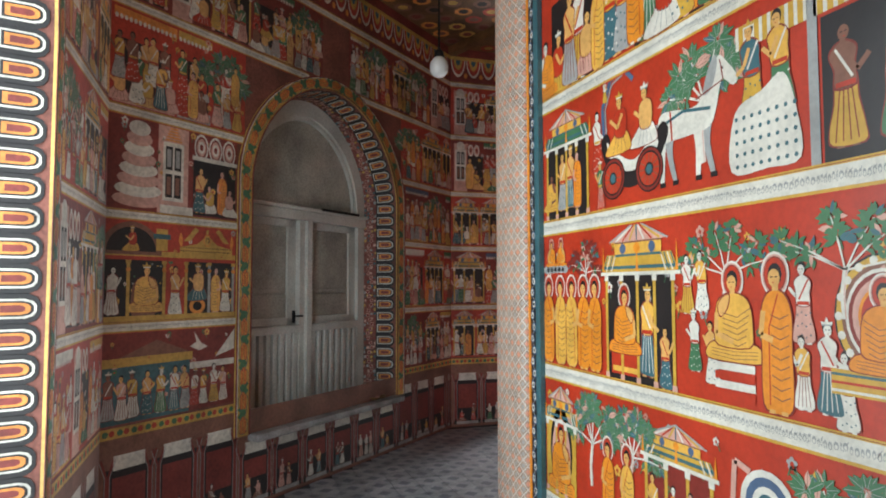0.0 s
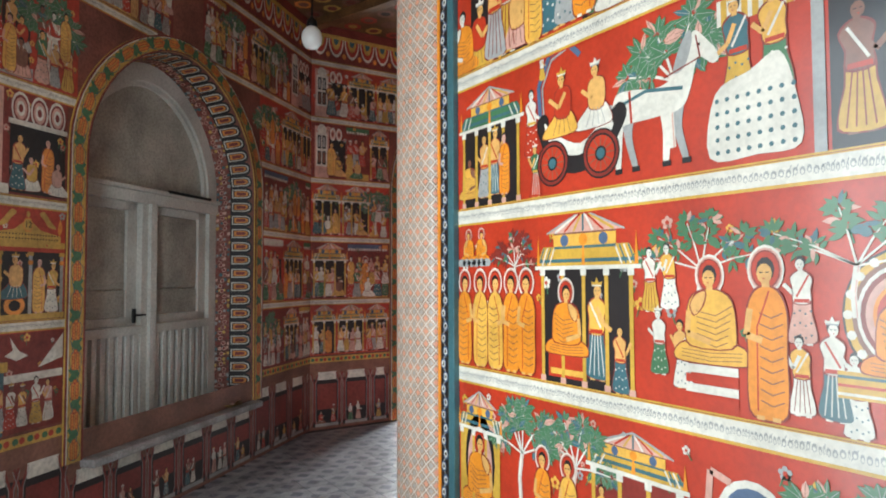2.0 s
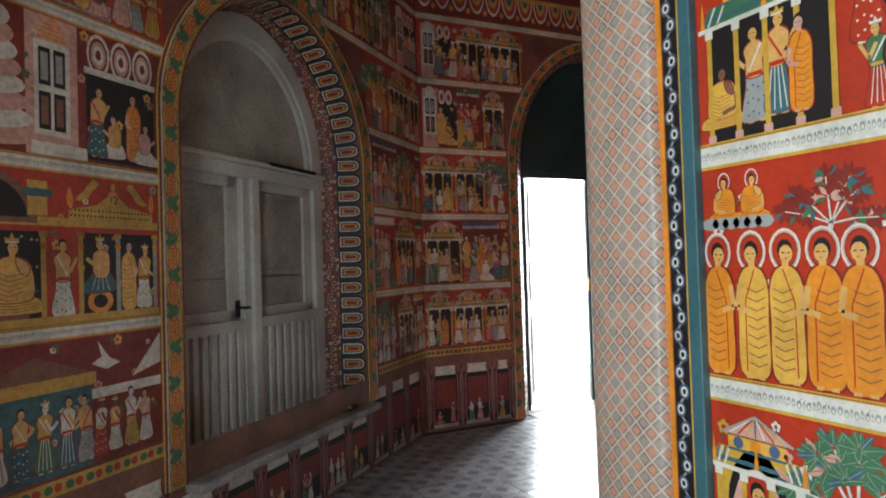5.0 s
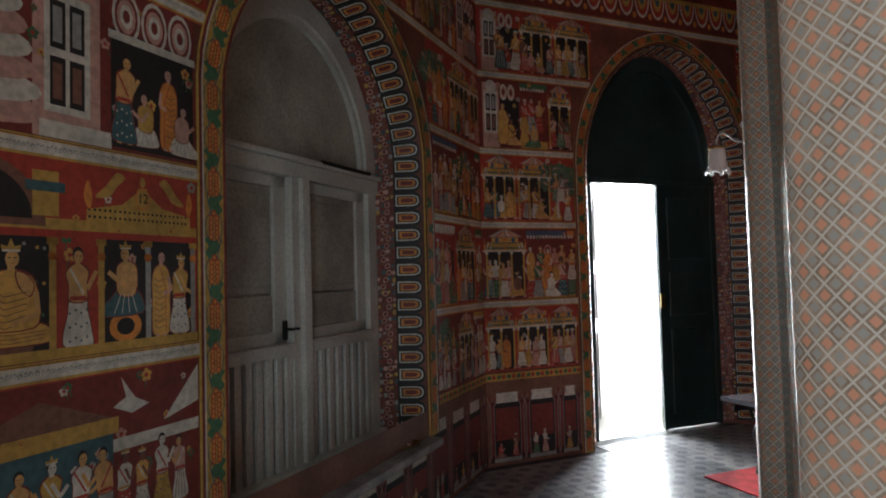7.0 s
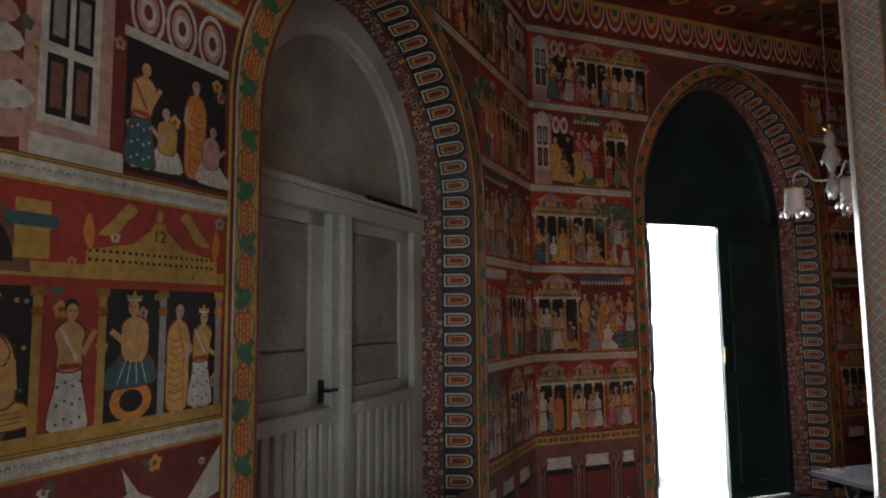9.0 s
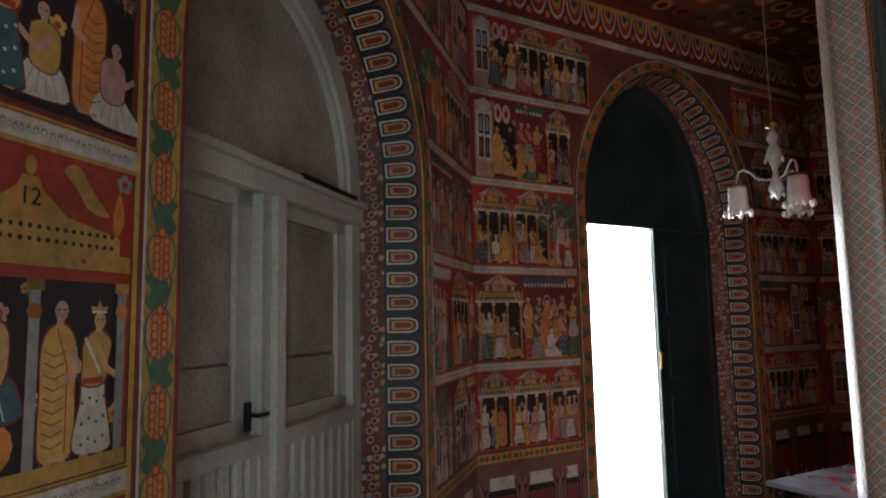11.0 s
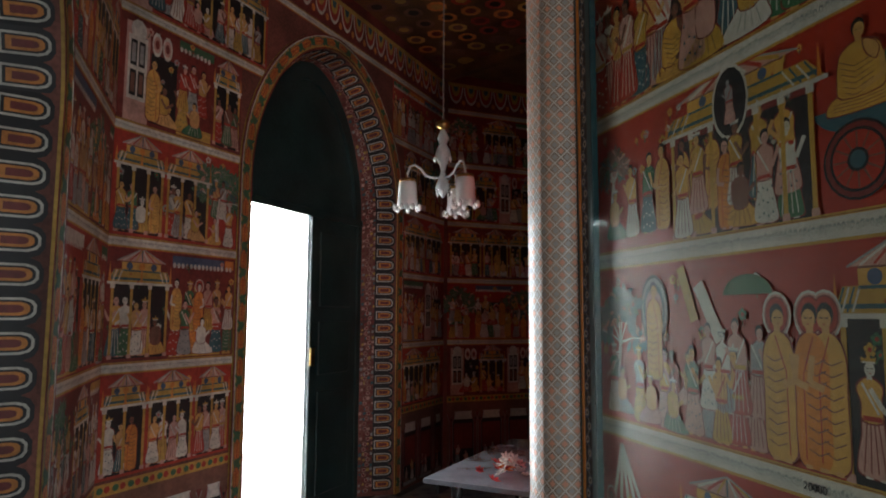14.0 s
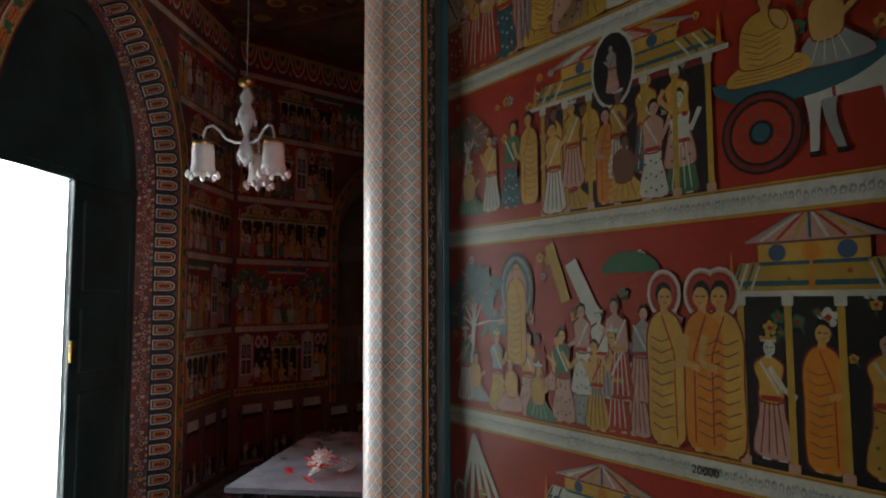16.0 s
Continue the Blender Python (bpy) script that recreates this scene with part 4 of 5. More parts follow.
def shutter_window(wall, half, spring, apex, bottom, deep):
    """Tall arched pair of grey-white shutters: panelled above, balusters below, and an arched head panel."""
    th = empty("shutter_window", wall.matrix_world @ pose(0, deep, 0), label="grey-white painted wooden shutter doors closed in an arched opening", category="window")
    y0, y1 = -0.02, 0.04
    tr0, tr1, cap = 2.06, 2.17, 1.20
    part("frame", boxes((-half, -half + 0.10, y0, y1 + 0.03, bottom, tr0), (half - 0.10, half, y0, y1 + 0.03, bottom, tr0)), SHUTTER, th)
    part("transom", boxes((-half, half, y0 - 0.02, y1 + 0.03, tr0, tr1 - 0.03), (-half, half, y0 - 0.045, y1, tr1 - 0.03, tr1), bevel=0.006), SHUTTER, th)
    # solid black strip whose colour gives the shade of a gap
    part("slot", boxes((0.14, half - 0.14, y0 - 0.047, y0 - 0.03, tr1 - 0.012, tr1 + 0.012)), IRON, th, "dark strip drawn for the shaded gap over the transom")
    part("mullion", boxes((-0.10, 0.045, y0 - 0.01, y1 + 0.03, bottom, tr0), (-0.035, 0.03, y0 - 0.035, y1, bottom, tr0)), SHUTTER, th)
    part("sill_board", boxes((-half, half, y0 - 0.05, y1 + 0.02, bottom, bottom + 0.07), bevel=0.008), SHUTTER, th)
    for sx in (-1, 1):
        a, b = (-half + 0.10, -0.10) if sx < 0 else (0.045, half - 0.10)
        leaf = part("shutter_leaf", boxes((a, b, 0.012, y1, tr0 - 0.06, tr0), (a, a + 0.05, 0.012, y1, cap, tr0), (b - 0.10, b, 0.012, y1, cap, tr0), (a, b, 0.012, y1, cap, cap + 0.06)), SHUTTER, th)
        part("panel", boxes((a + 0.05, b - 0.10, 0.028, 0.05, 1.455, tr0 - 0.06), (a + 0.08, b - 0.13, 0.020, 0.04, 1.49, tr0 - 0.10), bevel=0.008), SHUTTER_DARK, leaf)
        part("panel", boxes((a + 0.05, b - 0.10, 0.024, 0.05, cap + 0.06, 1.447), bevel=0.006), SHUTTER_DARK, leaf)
        part("rail", boxes((a, b, y0 - 0.012, y1, cap - 0.065, cap - 0.012), (a, b, y0 - 0.025, y1, cap - 0.012, cap), bevel=0.004), SHUTTER, leaf)
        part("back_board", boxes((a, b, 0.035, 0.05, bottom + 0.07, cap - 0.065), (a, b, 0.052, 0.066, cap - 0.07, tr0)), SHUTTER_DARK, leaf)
        n = 8
        for i in range(n):
            x = a + (b - a) * (i + 0.5) / n
            part("baluster", boxes((x - 0.023, x + 0.023, y0 - 0.005, y0 + 0.03, bottom + 0.07, cap - 0.065)), SHUTTER, leaf)
    part("latch", tube([(-0.13, 0.0, 1.27), (-0.13, -0.04, 1.27), (-0.075, -0.045, 1.27)], 0.007, bm=boxes((-0.142, -0.118, -0.005, 0.02, 1.215, 1.315))), IRON, th, "black iron latch")
    # arched head
    outer = [p for p in arch(half, spring, apex, tr1)]
    bm = bmesh.new()
    bm.faces.new([bm.verts.new((u, 0.03, z)) for u, z in outer])
    ex = bmesh.ops.extrude_face_region(bm, geom=bm.faces[:])
    for v in [g for g in ex["geom"] if isinstance(g, bmesh.types.BMVert)]:
        v.co.y += 0.03
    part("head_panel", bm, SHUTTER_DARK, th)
    k = 0.86
    inner = [(u * k, tr1 + (z - tr1) * k) for u, z in outer]
    part("head_frame", band_mesh(inner, outer, 0.03, -0.02), SHUTTER, th)
    k2 = 0.82
    part("head_moulding", band_mesh([(u * k2, tr1 + (z - tr1) * k2) for u, z in outer], inner, 0.03, 0.0), SHUTTER, th)
    return th


LEN_F1 = (Vector(OUT[1]) - Vector(OUT[0])).length
LEN_F2 = (Vector(OUT[2]) - Vector(OUT[1])).length
LEN_F0 = (Vector(OUT[0]) - Vector(OUT[7])).length

w1, face1, rear1 = arch_wall("wall_northwest", OUT[0], OUT[1], 0.925, 2.25, 3.12, 0.50, 0.31, 0.815, "wall of faded red murals round an arched shuttered window")
line1 = dress_arch(w1, face1, rear1, 0.31, 0.135, 11)
dress_wall(w1, LEN_F1, line1, 1)
shutter_window(w1, 0.815, 2.25, 3.08, 0.50, 0.31)

w2, face2, rear2 = arch_wall("wall_north", OUT[1], OUT[2], 0.97, 2.45, 3.62, 0.0, 0.25, 0.76, "wall of faded red murals round a tall arched doorway")
line2 = dress_arch(w2, face2, rear2, 0.25, 0.11, 22)
dress_wall(w2, LEN_F2, line2, 2)

w3, face3, rear3 = arch_wall("wall_northeast", OUT[2], OUT[3], 0.885, 2.25, 3.12, 0.50, 0.34, 0.785, "wall of faded red murals round an arched shuttered window")
line3 = dress_arch(w3, face3, rear3, 0.34, 0.11, 33)
dress_wall(w3, LEN_F1, line3, 3)
shutter_window(w3, 0.785, 2.25, 3.08, 0.50, 0.34)

w0, face0, rear0 = arch_wall("wall_west", OUT[7], OUT[0], 0.885, 2.45, 3.62, 0.0, 0.34, 0.785, "wall of faded murals round a tall open arched doorway")
line0 = dress_arch(w0, face0, rear0, 0.34, 0.11, 44)
dress_wall(w0, LEN_F0, line0, 4)

for i in range(3, 7):
    p, q = OUT[i], OUT[i + 1]
    l = (Vector(q) - Vector(p)).length / 2 + 0.02
    ob = link("wall_outer_" + "abcd"[i - 3], boxes((-l, l, 0, 0.5, 0, TOP), bevel=0), WALL)
    ob.matrix_world = wall_pose(p, q)
    tagged(ob, "plain dull red painted wall", "wall", kind="structure")


# ---- the north door ----
def north_door():
    th = empty("double_door", w2.matrix_world @ pose(0, 0.25, 0), label="dark green wooden double door with one leaf standing open", category="door")
    h, hw, mid = 2.335, 0.76, 0.04
    outer = arch(hw, 2.45, 3.58, h + 0.06)
    bm = bmesh.new()
    bm.faces.new([bm.verts.new((u, 0.03, z)) for u, z in outer])
    ex = bmesh.ops.extrude_face_region(bm, geom=bm.faces[:])
    for v in [g for g in ex["geom"] if isinstance(g, bmesh.types.BMVert)]:
        v.co.y += 0.04
    part("head_panel", bm, GREEN_DOOR, th)
    k = 0.88
    part("head_frame", band_mesh([(u * k, h + 0.06 + (z - h - 0.06) * k) for u, z in outer], outer, 0.03, 0.0), GREEN_DOOR, th)
    part("transom", boxes((-hw, hw, -0.02, 0.08, h, h + 0.06), bevel=0.006), GREEN_DOOR, th)
    part("jamb", boxes((-hw, -hw + 0.03, -0.01, 0.09, 0, h)), GREEN_DOOR, th)
    part("jamb", boxes((hw - 0.06, hw, -0.01, 0.09, 0, h)), GREEN_DOOR, th)
    a, b = mid, hw - 0.06
    leaf = part("door_leaf", boxes((a, b, 0.0, 0.045, 0.01, h)), GREEN_DOOR, th, "dark green closed door leaf")
    for z0, z1 in ((0.15, 0.95), (1.08, 1.5), (1.62, 2.22)):
        part("panel", boxes((a + 0.11, b - 0.11, -0.012, 0.01, z0, z1), bevel=0.008), GREEN_DOOR, leaf)
    part("astragal", boxes((a - 0.02, a + 0.03, -0.02, 0.0, 0.01, h)), GREEN_DOOR, leaf)
    part("bolt", boxes((a - 0.025, a + 0.02, -0.04, -0.02, 1.16, 1.30)), BRASS, leaf, "metal door bolt")
    # the open leaf, swung in along the splayed side
    lw = mid - (-hw + 0.03)
    # its white colour carries the glare; the closed leaf is dark green
    lf = part("door_leaf", boxes((0, lw * 0.98, -0.018, 0.022, 0.01, h)), DOOR_WHITE, th, "door leaf standing open, coloured white for the daylight glare on it")
    lf.matrix_local = pose(-hw + 0.075, 0.10, 0, 0, 0, 41)
    for z0, z1 in ((0.15, 0.95), (1.08, 1.5), (1.62, 2.22)):
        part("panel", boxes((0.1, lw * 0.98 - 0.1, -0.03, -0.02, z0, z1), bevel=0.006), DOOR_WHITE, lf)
    part("door_handle", tube([(lw * 0.9, -0.02, 1.16), (lw * 0.9, -0.06, 1.16), (lw * 0.8, -0.065, 1.16)], 0.008), IRON, lf, "black lever handle")
    part("hinge", boxes((-0.05, 0.03, -0.03, 0.03, 0.3, 0.4), (-0.05, 0.03, -0.03, 0.03, 2.2, 2.3)), IRON, lf)


north_door()

# ---- inner shrine walls ----
def inner_wall(name, p, q, label):
    """A wall of the shrine; its mural faces the corridor."""
    l = (Vector(q) - Vector(p)).length
    ob = link(name, boxes((-l / 2, l / 2, 0, 0.3, 0, TOP), bevel=0), FRESH["red"])
    ob.matrix_world = wall_pose(p, q)
    tagged(ob, label, "wall", kind="structure")
    return ob, l


def frame_strips(wall, l, gap):
    """Framing at both ends of a mural: dark blue scroll strip, ochre line and a teal moulding."""
    for sg in (-1, 1):
        e = sg * (l / 2 - gap)
        for k, (a, b, d, m, n) in enumerate(((0.0, 0.045, 0.03, FRESH["teal"], "frame_moulding"), (0.045, 0.06, 0.02, FRESH["gold"], "frame_line"), (0.06, 0.125, 0.016, FRESH["black"], "scroll_strip"), (0.125, 0.145, 0.02, FRESH["orange"], "frame_line"), (0.145, 0.24, 0.012, FRESH["teal"], "dark_margin"))):
            x0, x1 = sorted((e + sg * a, e + sg * b))
            part(n, boxes((x0, x1, -d, 0.0, 0.0, TOP - 0.01), bevel=0.004), m, wall)
            if n == "scroll_strip":
                mu = Mural(FRESH, 5)
                z = 0.05
                i = 0
                while z < 3.9:
                    x = (x0 + x1) / 2 + (0.008 if i % 2 else -0.008)
                    mu.disc(x, z, 0.02, 0.024, "blue", 28, 9)
                    mu.disc(x, z, 0.013, 0.016, "white", 29, 8)
                    mu.disc(x, z, 0.007, 0.009, "black", 30, 7)
                    mu.stroke([(x, z + 0.02), (2 * (x0 + x1) / 2 - x, z + 0.04)], 0.007, "grey", 28)
                    z += 0.055
                    i += 1
                mu.link(wall, "scroll_pattern")


def monks(mu, xs, z, h):
    for x in xs:
        mu.figure(x, z, h, "orange", 6 if round(x * 40) % 2 else 12, True)


def label_bands(wall, l, gap):
    for z in BANDS_IN:
        mu = Mural(FRESH, int(z * 97))
        mu.scrolls(-l / 2 + gap, l / 2 - gap, z, z + 0.055)
        mu.link(wall, "label_band")


wa, la = inner_wall("wall_shrine_west", INN[7], INN[0], "shrine wall of bright red and orange painted panels")
# the pose puts x towards the far corner; a viewer in the corridor sees it from the other side
wa.matrix_world = wall_pose(INN[0], INN[7])
wb, lb = inner_wall("wall_shrine_northwest", INN[0], INN[1], "shrine wall of red and orange painted panels behind glass")
wb.matrix_world = wall_pose(INN[1], INN[0])
for i in range(1, 7):
    ob, l = inner_wall("wall_shrine_" + "abcdef"[i - 1], INN[i], INN[i + 1], "shrine wall painted dull red")
    ob.matrix_world = wall_pose(INN[i + 1], INN[i])
    frame_strips(ob, l, 0.38) if i == 1 else None
GAP = 0.43
frame_strips(wa, la, GAP)
frame_strips(wb, lb, 0.34)


def mural_west():
    """Painted rows of the west shrine wall; y is the place along the corridor."""
    X = lambda y: 1.8075 - y
    lo, hi = -la / 2 + GAP, la / 2 - GAP
    rows = [(z + 0.065, z2 - 0.01) for z, z2 in zip(BANDS_IN, BANDS_IN[1:])]
    # lower row
    z0, z1 = rows[0]
    mu = Mural(FRESH, 301)
    mu.pavilion(X(2.70), X(2.42), z0, z1 - 0.03, "gold")
    mu.disc(X(2.56), z0 + 0.2, 0.10, 0.19, "black", 3, 16)
    mu.disc(X(2.56), z0 + 0.18, 0.085, 0.16, "pink", 4, 16)
    mu.figure(X(2.56), z0 + 0.02, 0.30, "orange", 6, True, sit=True)
    mu.tree(X(2.30), z0 + 0.12, 0.40, w=0.4)
    monks(mu, (X(2.18), X(2.05)), z0 + 0.0, 0.33)
    mu.tree(X(2.02), z0 + 0.15, 0.36, w=0.45)
    mu.tree(X(1.15), z0 + 0.10, 0.40, w=0.45)
    mu.pavilion(X(1.95), X(1.58), z0 + 0.06, z1 - 0.04, "maroon")
    mu.crowd(X(1.93), X(1.6), z0 + 0.06, 0.24, 0.09, ("orange", "yellow", "white"), 0.5)
    mu.stroke([(X(1.52), z0 + 0.2), (X(1.50), z0 + 0.42), (X(1.44), z0 + 0.40)], 0.02, "pink", 4)
    for k, (s, c) in enumerate(((1, "white"), (0.8, "blue"), (0.55, "white"), (0.35, "teal"))):
        mu.disc(X(1.38), z0 + 0.32, 0.10 * s, 0.10 * s, c, 4 + k, 18)
    mu.crowd(X(1.48), X(0.95), z0, 0.28, 0.11, ("orange", "white", "yellow"), 0.5)
    mu.ornaments(lo, hi, z0 + 0.2, z1 - 0.03, 45)
    mu.link(wa, "mural_panel")
    # middle row
    z0, z1 = rows[1]
    mu = Mural(FRESH, 302)
    monks(mu, (X(2.66), X(2.55), X(2.45), X(2.35), X(2.26)), z0 + 0.005, 0.38)
    for y in (2.63, 2.54):
        mu.figure(X(y), z0 + 0.43, 0.13, "orange", 5, True, sit=True)
    for k in range(6):
        mu.disc(X(2.68 - 0.035 * k), z0 + 0.425, 0.03, 0.018, "grey", 9, 8)
    mu.tree(X(2.33), z0 + 0.30, 0.25, "maroon", 0.5)
    mu.pavilion(X(2.19), X(1.74), z0 + 0.0, z1 + 0.0)
    mu.rect(X(2.14), X(1.96), z0 + 0.02, z0 + 0.10, "red", 5)
    mu.rect(X(2.13), X(1.97), z0 + 0.03, z0 + 0.05, "yellow", 6)
    mu.figure(X(2.05), z0 + 0.10, 0.25, "orange", 9, True, sit=True)
    mu.figure(X(1.91), z0 + 0.03, 0.33, "yellow", 6, hair="gold")
    mu.figure(X(1.81), z0 + 0.0, 0.22, "white", 8)
    for y, d, c, h in ((1.69, 0.26, "white", 0.2), (1.62, 0.27, "yellow", 0.2), (1.66, 0.08, "yellow", 0.2), (1.58, 0.05, "green", 0.2)):
        mu.figure(X(y), z0 + d, h, c, 5, skin=mu.r.choice(("white", "skin")))
    mu.tree(X(1.52), z0 + 0.27, 0.27, w=0.75)
    mu.figure(X(1.49), z0 + 0.13, 0.28, "orange", 10, True, sit=True)
    for k, c in enumerate(("red", "white", "red", "white")):
        mu.rect(X(1.57), X(1.41), z0 + 0.02 + 0.027 * k, z0 + 0.043 + 0.027 * k, c, 9)
    mu.figure(X(1.33), z0 + 0.005, 0.42, "orange", 12, True)
    for y, d, c, h in ((1.24, 0.2, "white", 0.22), (1.245, 0.03, "yellow", 0.2), (1.17, 0.03, "white", 0.24), (1.12, 0.0, "red", 0.2)):
        mu.figure(X(y), z0 + d, h, c, 6, skin="white")
    mu.tree(X(1.12), z0 + 0.27, 0.28, w=0.8)
    mu.throne(X(1.02), z0 + 0.16, 0.13)
    mu.crowd(X(0.88), hi, z0, 0.4, 0.11, ROBES, 0.3)
    mu.ornaments(lo, hi, z0 + 0.2, z1 - 0.03, 45)
    mu.link(wa, "mural_panel")
    # upper row
    z0, z1 = rows[2]
    mu = Mural(FRESH, 303)
    mu.pavilion(X(2.68), X(2.28), z0 + 0.0, z1 - 0.03, "black", "green")
    mu.crowd(X(2.66), X(2.3), z0 + 0.03, 0.29, 0.075, ("yellow", "orange", "white", "gold"))
    mu.figure(X(2.22), z0 + 0.15, 0.26, "white", 5, skin="white")
    mu.figure(X(2.20), z0 + 0.0, 0.2, "green", 5)
    mu.wheel(X(2.11), z0 + 0.11, 0.082)
    mu.wheel(X(1.88), z0 + 0.11, 0.082)
    mu.spline([(X(2.19), z0 + 0.26), (X(2.14), z0 + 0.29), (X(2.10), z0 + 0.19), (X(1.98), z0 + 0.14), (X(1.88), z0 + 0.20), (X(1.80), z0 + 0.26), (X(1.77), z0 + 0.21), (X(1.86), z0 + 0.10), (X(2.0), z0 + 0.06), (X(2.13), z0 + 0.12)], "black", 9.6)
    mu.spline([(X(2.15), z0 + 0.26), (X(2.09), z0 + 0.21), (X(1.97), z0 + 0.16), (X(1.86), z0 + 0.22), (X(1.83), z0 + 0.18), (X(1.98), z0 + 0.12), (X(2.11), z0 + 0.17)], "white", 10)
    mu.stroke([(X(2.17), z0 + 0.24), (X(2.18), z0 + 0.40), (X(2.12), z0 + 0.50), (X(2.03), z0 + 0.52), (X(1.97), z0 + 0.46)], 0.02, "blue", 6)
    mu.stroke([(X(2.15), z0 + 0.24), (X(2.16), z0 + 0.39), (X(2.11), z0 + 0.48), (X(2.03), z0 + 0.50)], 0.008, "grey", 6.5)
    mu.figure(X(2.06), z0 + 0.20, 0.24, "yellow", 13, sit=True, hair="gold")
    mu.figure(X(1.90), z0 + 0.20, 0.23, "white", 13, sit=True)
    mu.figure(X(2.16), z0 + 0.42, 0.10, "white", 5)
    mu.tree(X(1.60), z0 + 0.08, 0.46, w=0.38)
    mu.horse(X(1.66), z0 + 0.03, 0.36)
    for y, c in ((1.39, "teal"), (1.29, "yellow")):
        mu.figure(X(y), z0 + 0.16, 0.30, c, 6)
    mu.spline([(X(1.48), z0 + 0.03), (X(1.34), z0 + 0.02), (X(1.23), z0 + 0.03), (X(1.24), z0 + 0.16), (X(1.28), z0 + 0.27), (X(1.36), z0 + 0.24), (X(1.46), z0 + 0.20)], "white", 12)
    for i in range(8):
        for j in range(5):
            mu.disc(X(1.455 - 0.03 * i), z0 + 0.04 + 0.035 * j, 0.007, 0.007, "teal", 13, 6)
    mu.rect(X(1.2), X(1.17), z0, z1 - 0.06, "grey", 8)
    mu.rect(X(1.45), hi, z1 - 0.12, z1 - 0.05, "gold", 7)
    for i in range(16):
        mu.rect(X(1.45) + 0.03 * i, X(1.45) + 0.03 * i + 0.012, z1 - 0.12, z1 - 0.05, "white", 8)
    mu.rect(X(1.16), hi, z0, z1 - 0.13, "black", 1)
    mu.crowd(X(1.15), hi, z0 + 0.02, 0.33, 0.11, ("yellow", "white", "red", "grey"))
    mu.link(wa, "mural_panel")
    for r_, sd in ((3, 304), (4, 305)):
        z0, z1 = rows[r_]
        mu = Mural(FRESH, sd)
        mu.rect(lo + 0.1, lo + 0.5, z0, z1 - 0.1, "black", 1)
        mu.rect(lo + 0.75, lo + 1.2, z0, z1 - 0.12, "black", 1)
        mu.crowd(lo, hi, z0, 0.46, 0.075, ("white", "pink", "yellow", "orange", "white", "gold"))
        mu.link(wa, "mural_panel")


def mural_northwest():
    lo, hi = -lb / 2 + 0.34, lb / 2 - 0.34
    X = lambda s: lb / 2 - s + 0.055 + 0.09 * min(1, max(0, (s - 0.75) / 0.2)) * max(0, min(1, (1.9 - s) / 0.3))
    rows = [(z + 0.065, z2 - 0.01) for z, z2 in zip(BANDS_IN, BANDS_IN[1:])]
    z0, z1 = rows[1]
    mu = Mural(FRESH, 401)
    mu.tree(X(1.80), z0 + 0.1, 0.46, "teal", 0.35)
    mu.crowd(X(1.86), X(1.72), z0 + 0.02, 0.3, 0.07, ("white", "green", "grey"))
    for k, (s, c) in enumerate(((1, "black"), (0.9, "grey"), (0.75, "teal"), (0.6, "pink"))):
        mu.disc(X(1.62), z0 + 0.42, 0.085 * s, 0.125 * s, c, 3 + k, 18)
    mu.figure(X(1.62), z0 + 0.17, 0.36, "orange", 8)
    mu.crowd(X(1.56), X(1.10), z0 + 0.10, 0.30, 0.06, ("white", "pink", "grey", "yellow", "red"))
    mu.crowd(X(1.72), X(1.10), z0 + 0.005, 0.30, 0.062, ("white", "pink", "green", "red", "grey", "yellow", "blue"))
    mu.stroke([(X(1.47), z0 + 0.56), (X(1.40), z0 + 0.38)], 0.04, "gold", 4)
    mu.stroke([(X(1.38), z0 + 0.5), (X(1.28), z0 + 0.32)], 0.05, "white", 5)
    mu.disc(X(1.16), z0 + 0.46, 0.10, 0.06, "green", 5, 14, 0, 180)
    monks(mu, (X(1.05), X(0.93), X(0.84)), z0 + 0.005, 0.44)
    mu.pavilion(X(0.78), hi, z0, z1, "black", "gold")
    mu.crowd(X(0.74), hi, z0 + 0.01, 0.34, 0.115, ("gold", "yellow", "orange"))
    mu.ornaments(lo, hi, z0 + 0.2, z1 - 0.03, 50)
    mu.link(wb, "mural_panel")
    z0, z1 = rows[2]
    mu = Mural(FRESH, 402)
    mu.tree(X(1.82), z0 + 0.1, 0.42, "brown", 0.2)
    mu.crowd(X(1.84), X(1.50), z0 + 0.04, 0.34, 0.085, ("yellow", "green", "white", "orange"))
    mu.pavilion(X(1.52), X(0.80), z0, z1 + 0.02, "maroon")
    for k, (s, c) in enumerate(((1, "white"), (0.9, "black"))):
        mu.disc(X(1.20), z0 + 0.40, 0.08 * s, 0.12 * s, c, 11 + k, 16)
    mu.figure(X(1.2), z0 + 0.33, 0.15, "white", 14, skin="grey")
    mu.rect(X(1.46), X(0.86), z0, z0 + 0.33, "black", 2)
    mu.crowd(X(1.48), X(0.84), z0 + 0.07, 0.32, 0.085, ("yellow", "orange", "gold"))
    mu.crowd(X(1.48), X(0.84), z0 + 0.0, 0.33, 0.08, ("yellow", "white", "white", "orange", "gold"))
    mu.wheel(X(0.68), z0 + 0.12, 0.10)
    mu.disc(X(0.6), z0 + 0.26, 0.2, 0.08, "teal", 10, 14, 180, 360)
    mu.figure(X(0.66), z0 + 0.24, 0.24, "orange", 12, sit=True)
    mu.figure(X(0.52), z0 + 0.24, 0.22, "grey", 12, sit=True)
    mu.horse(X(0.44), z0 + 0.04, 0.3)
    mu.ornaments(lo, hi, z0 + 0.2, z1 - 0.03, 50)
    mu.link(wb, "mural_panel")
    z0, z1 = rows[0]
    mu = Mural(FRESH, 403)
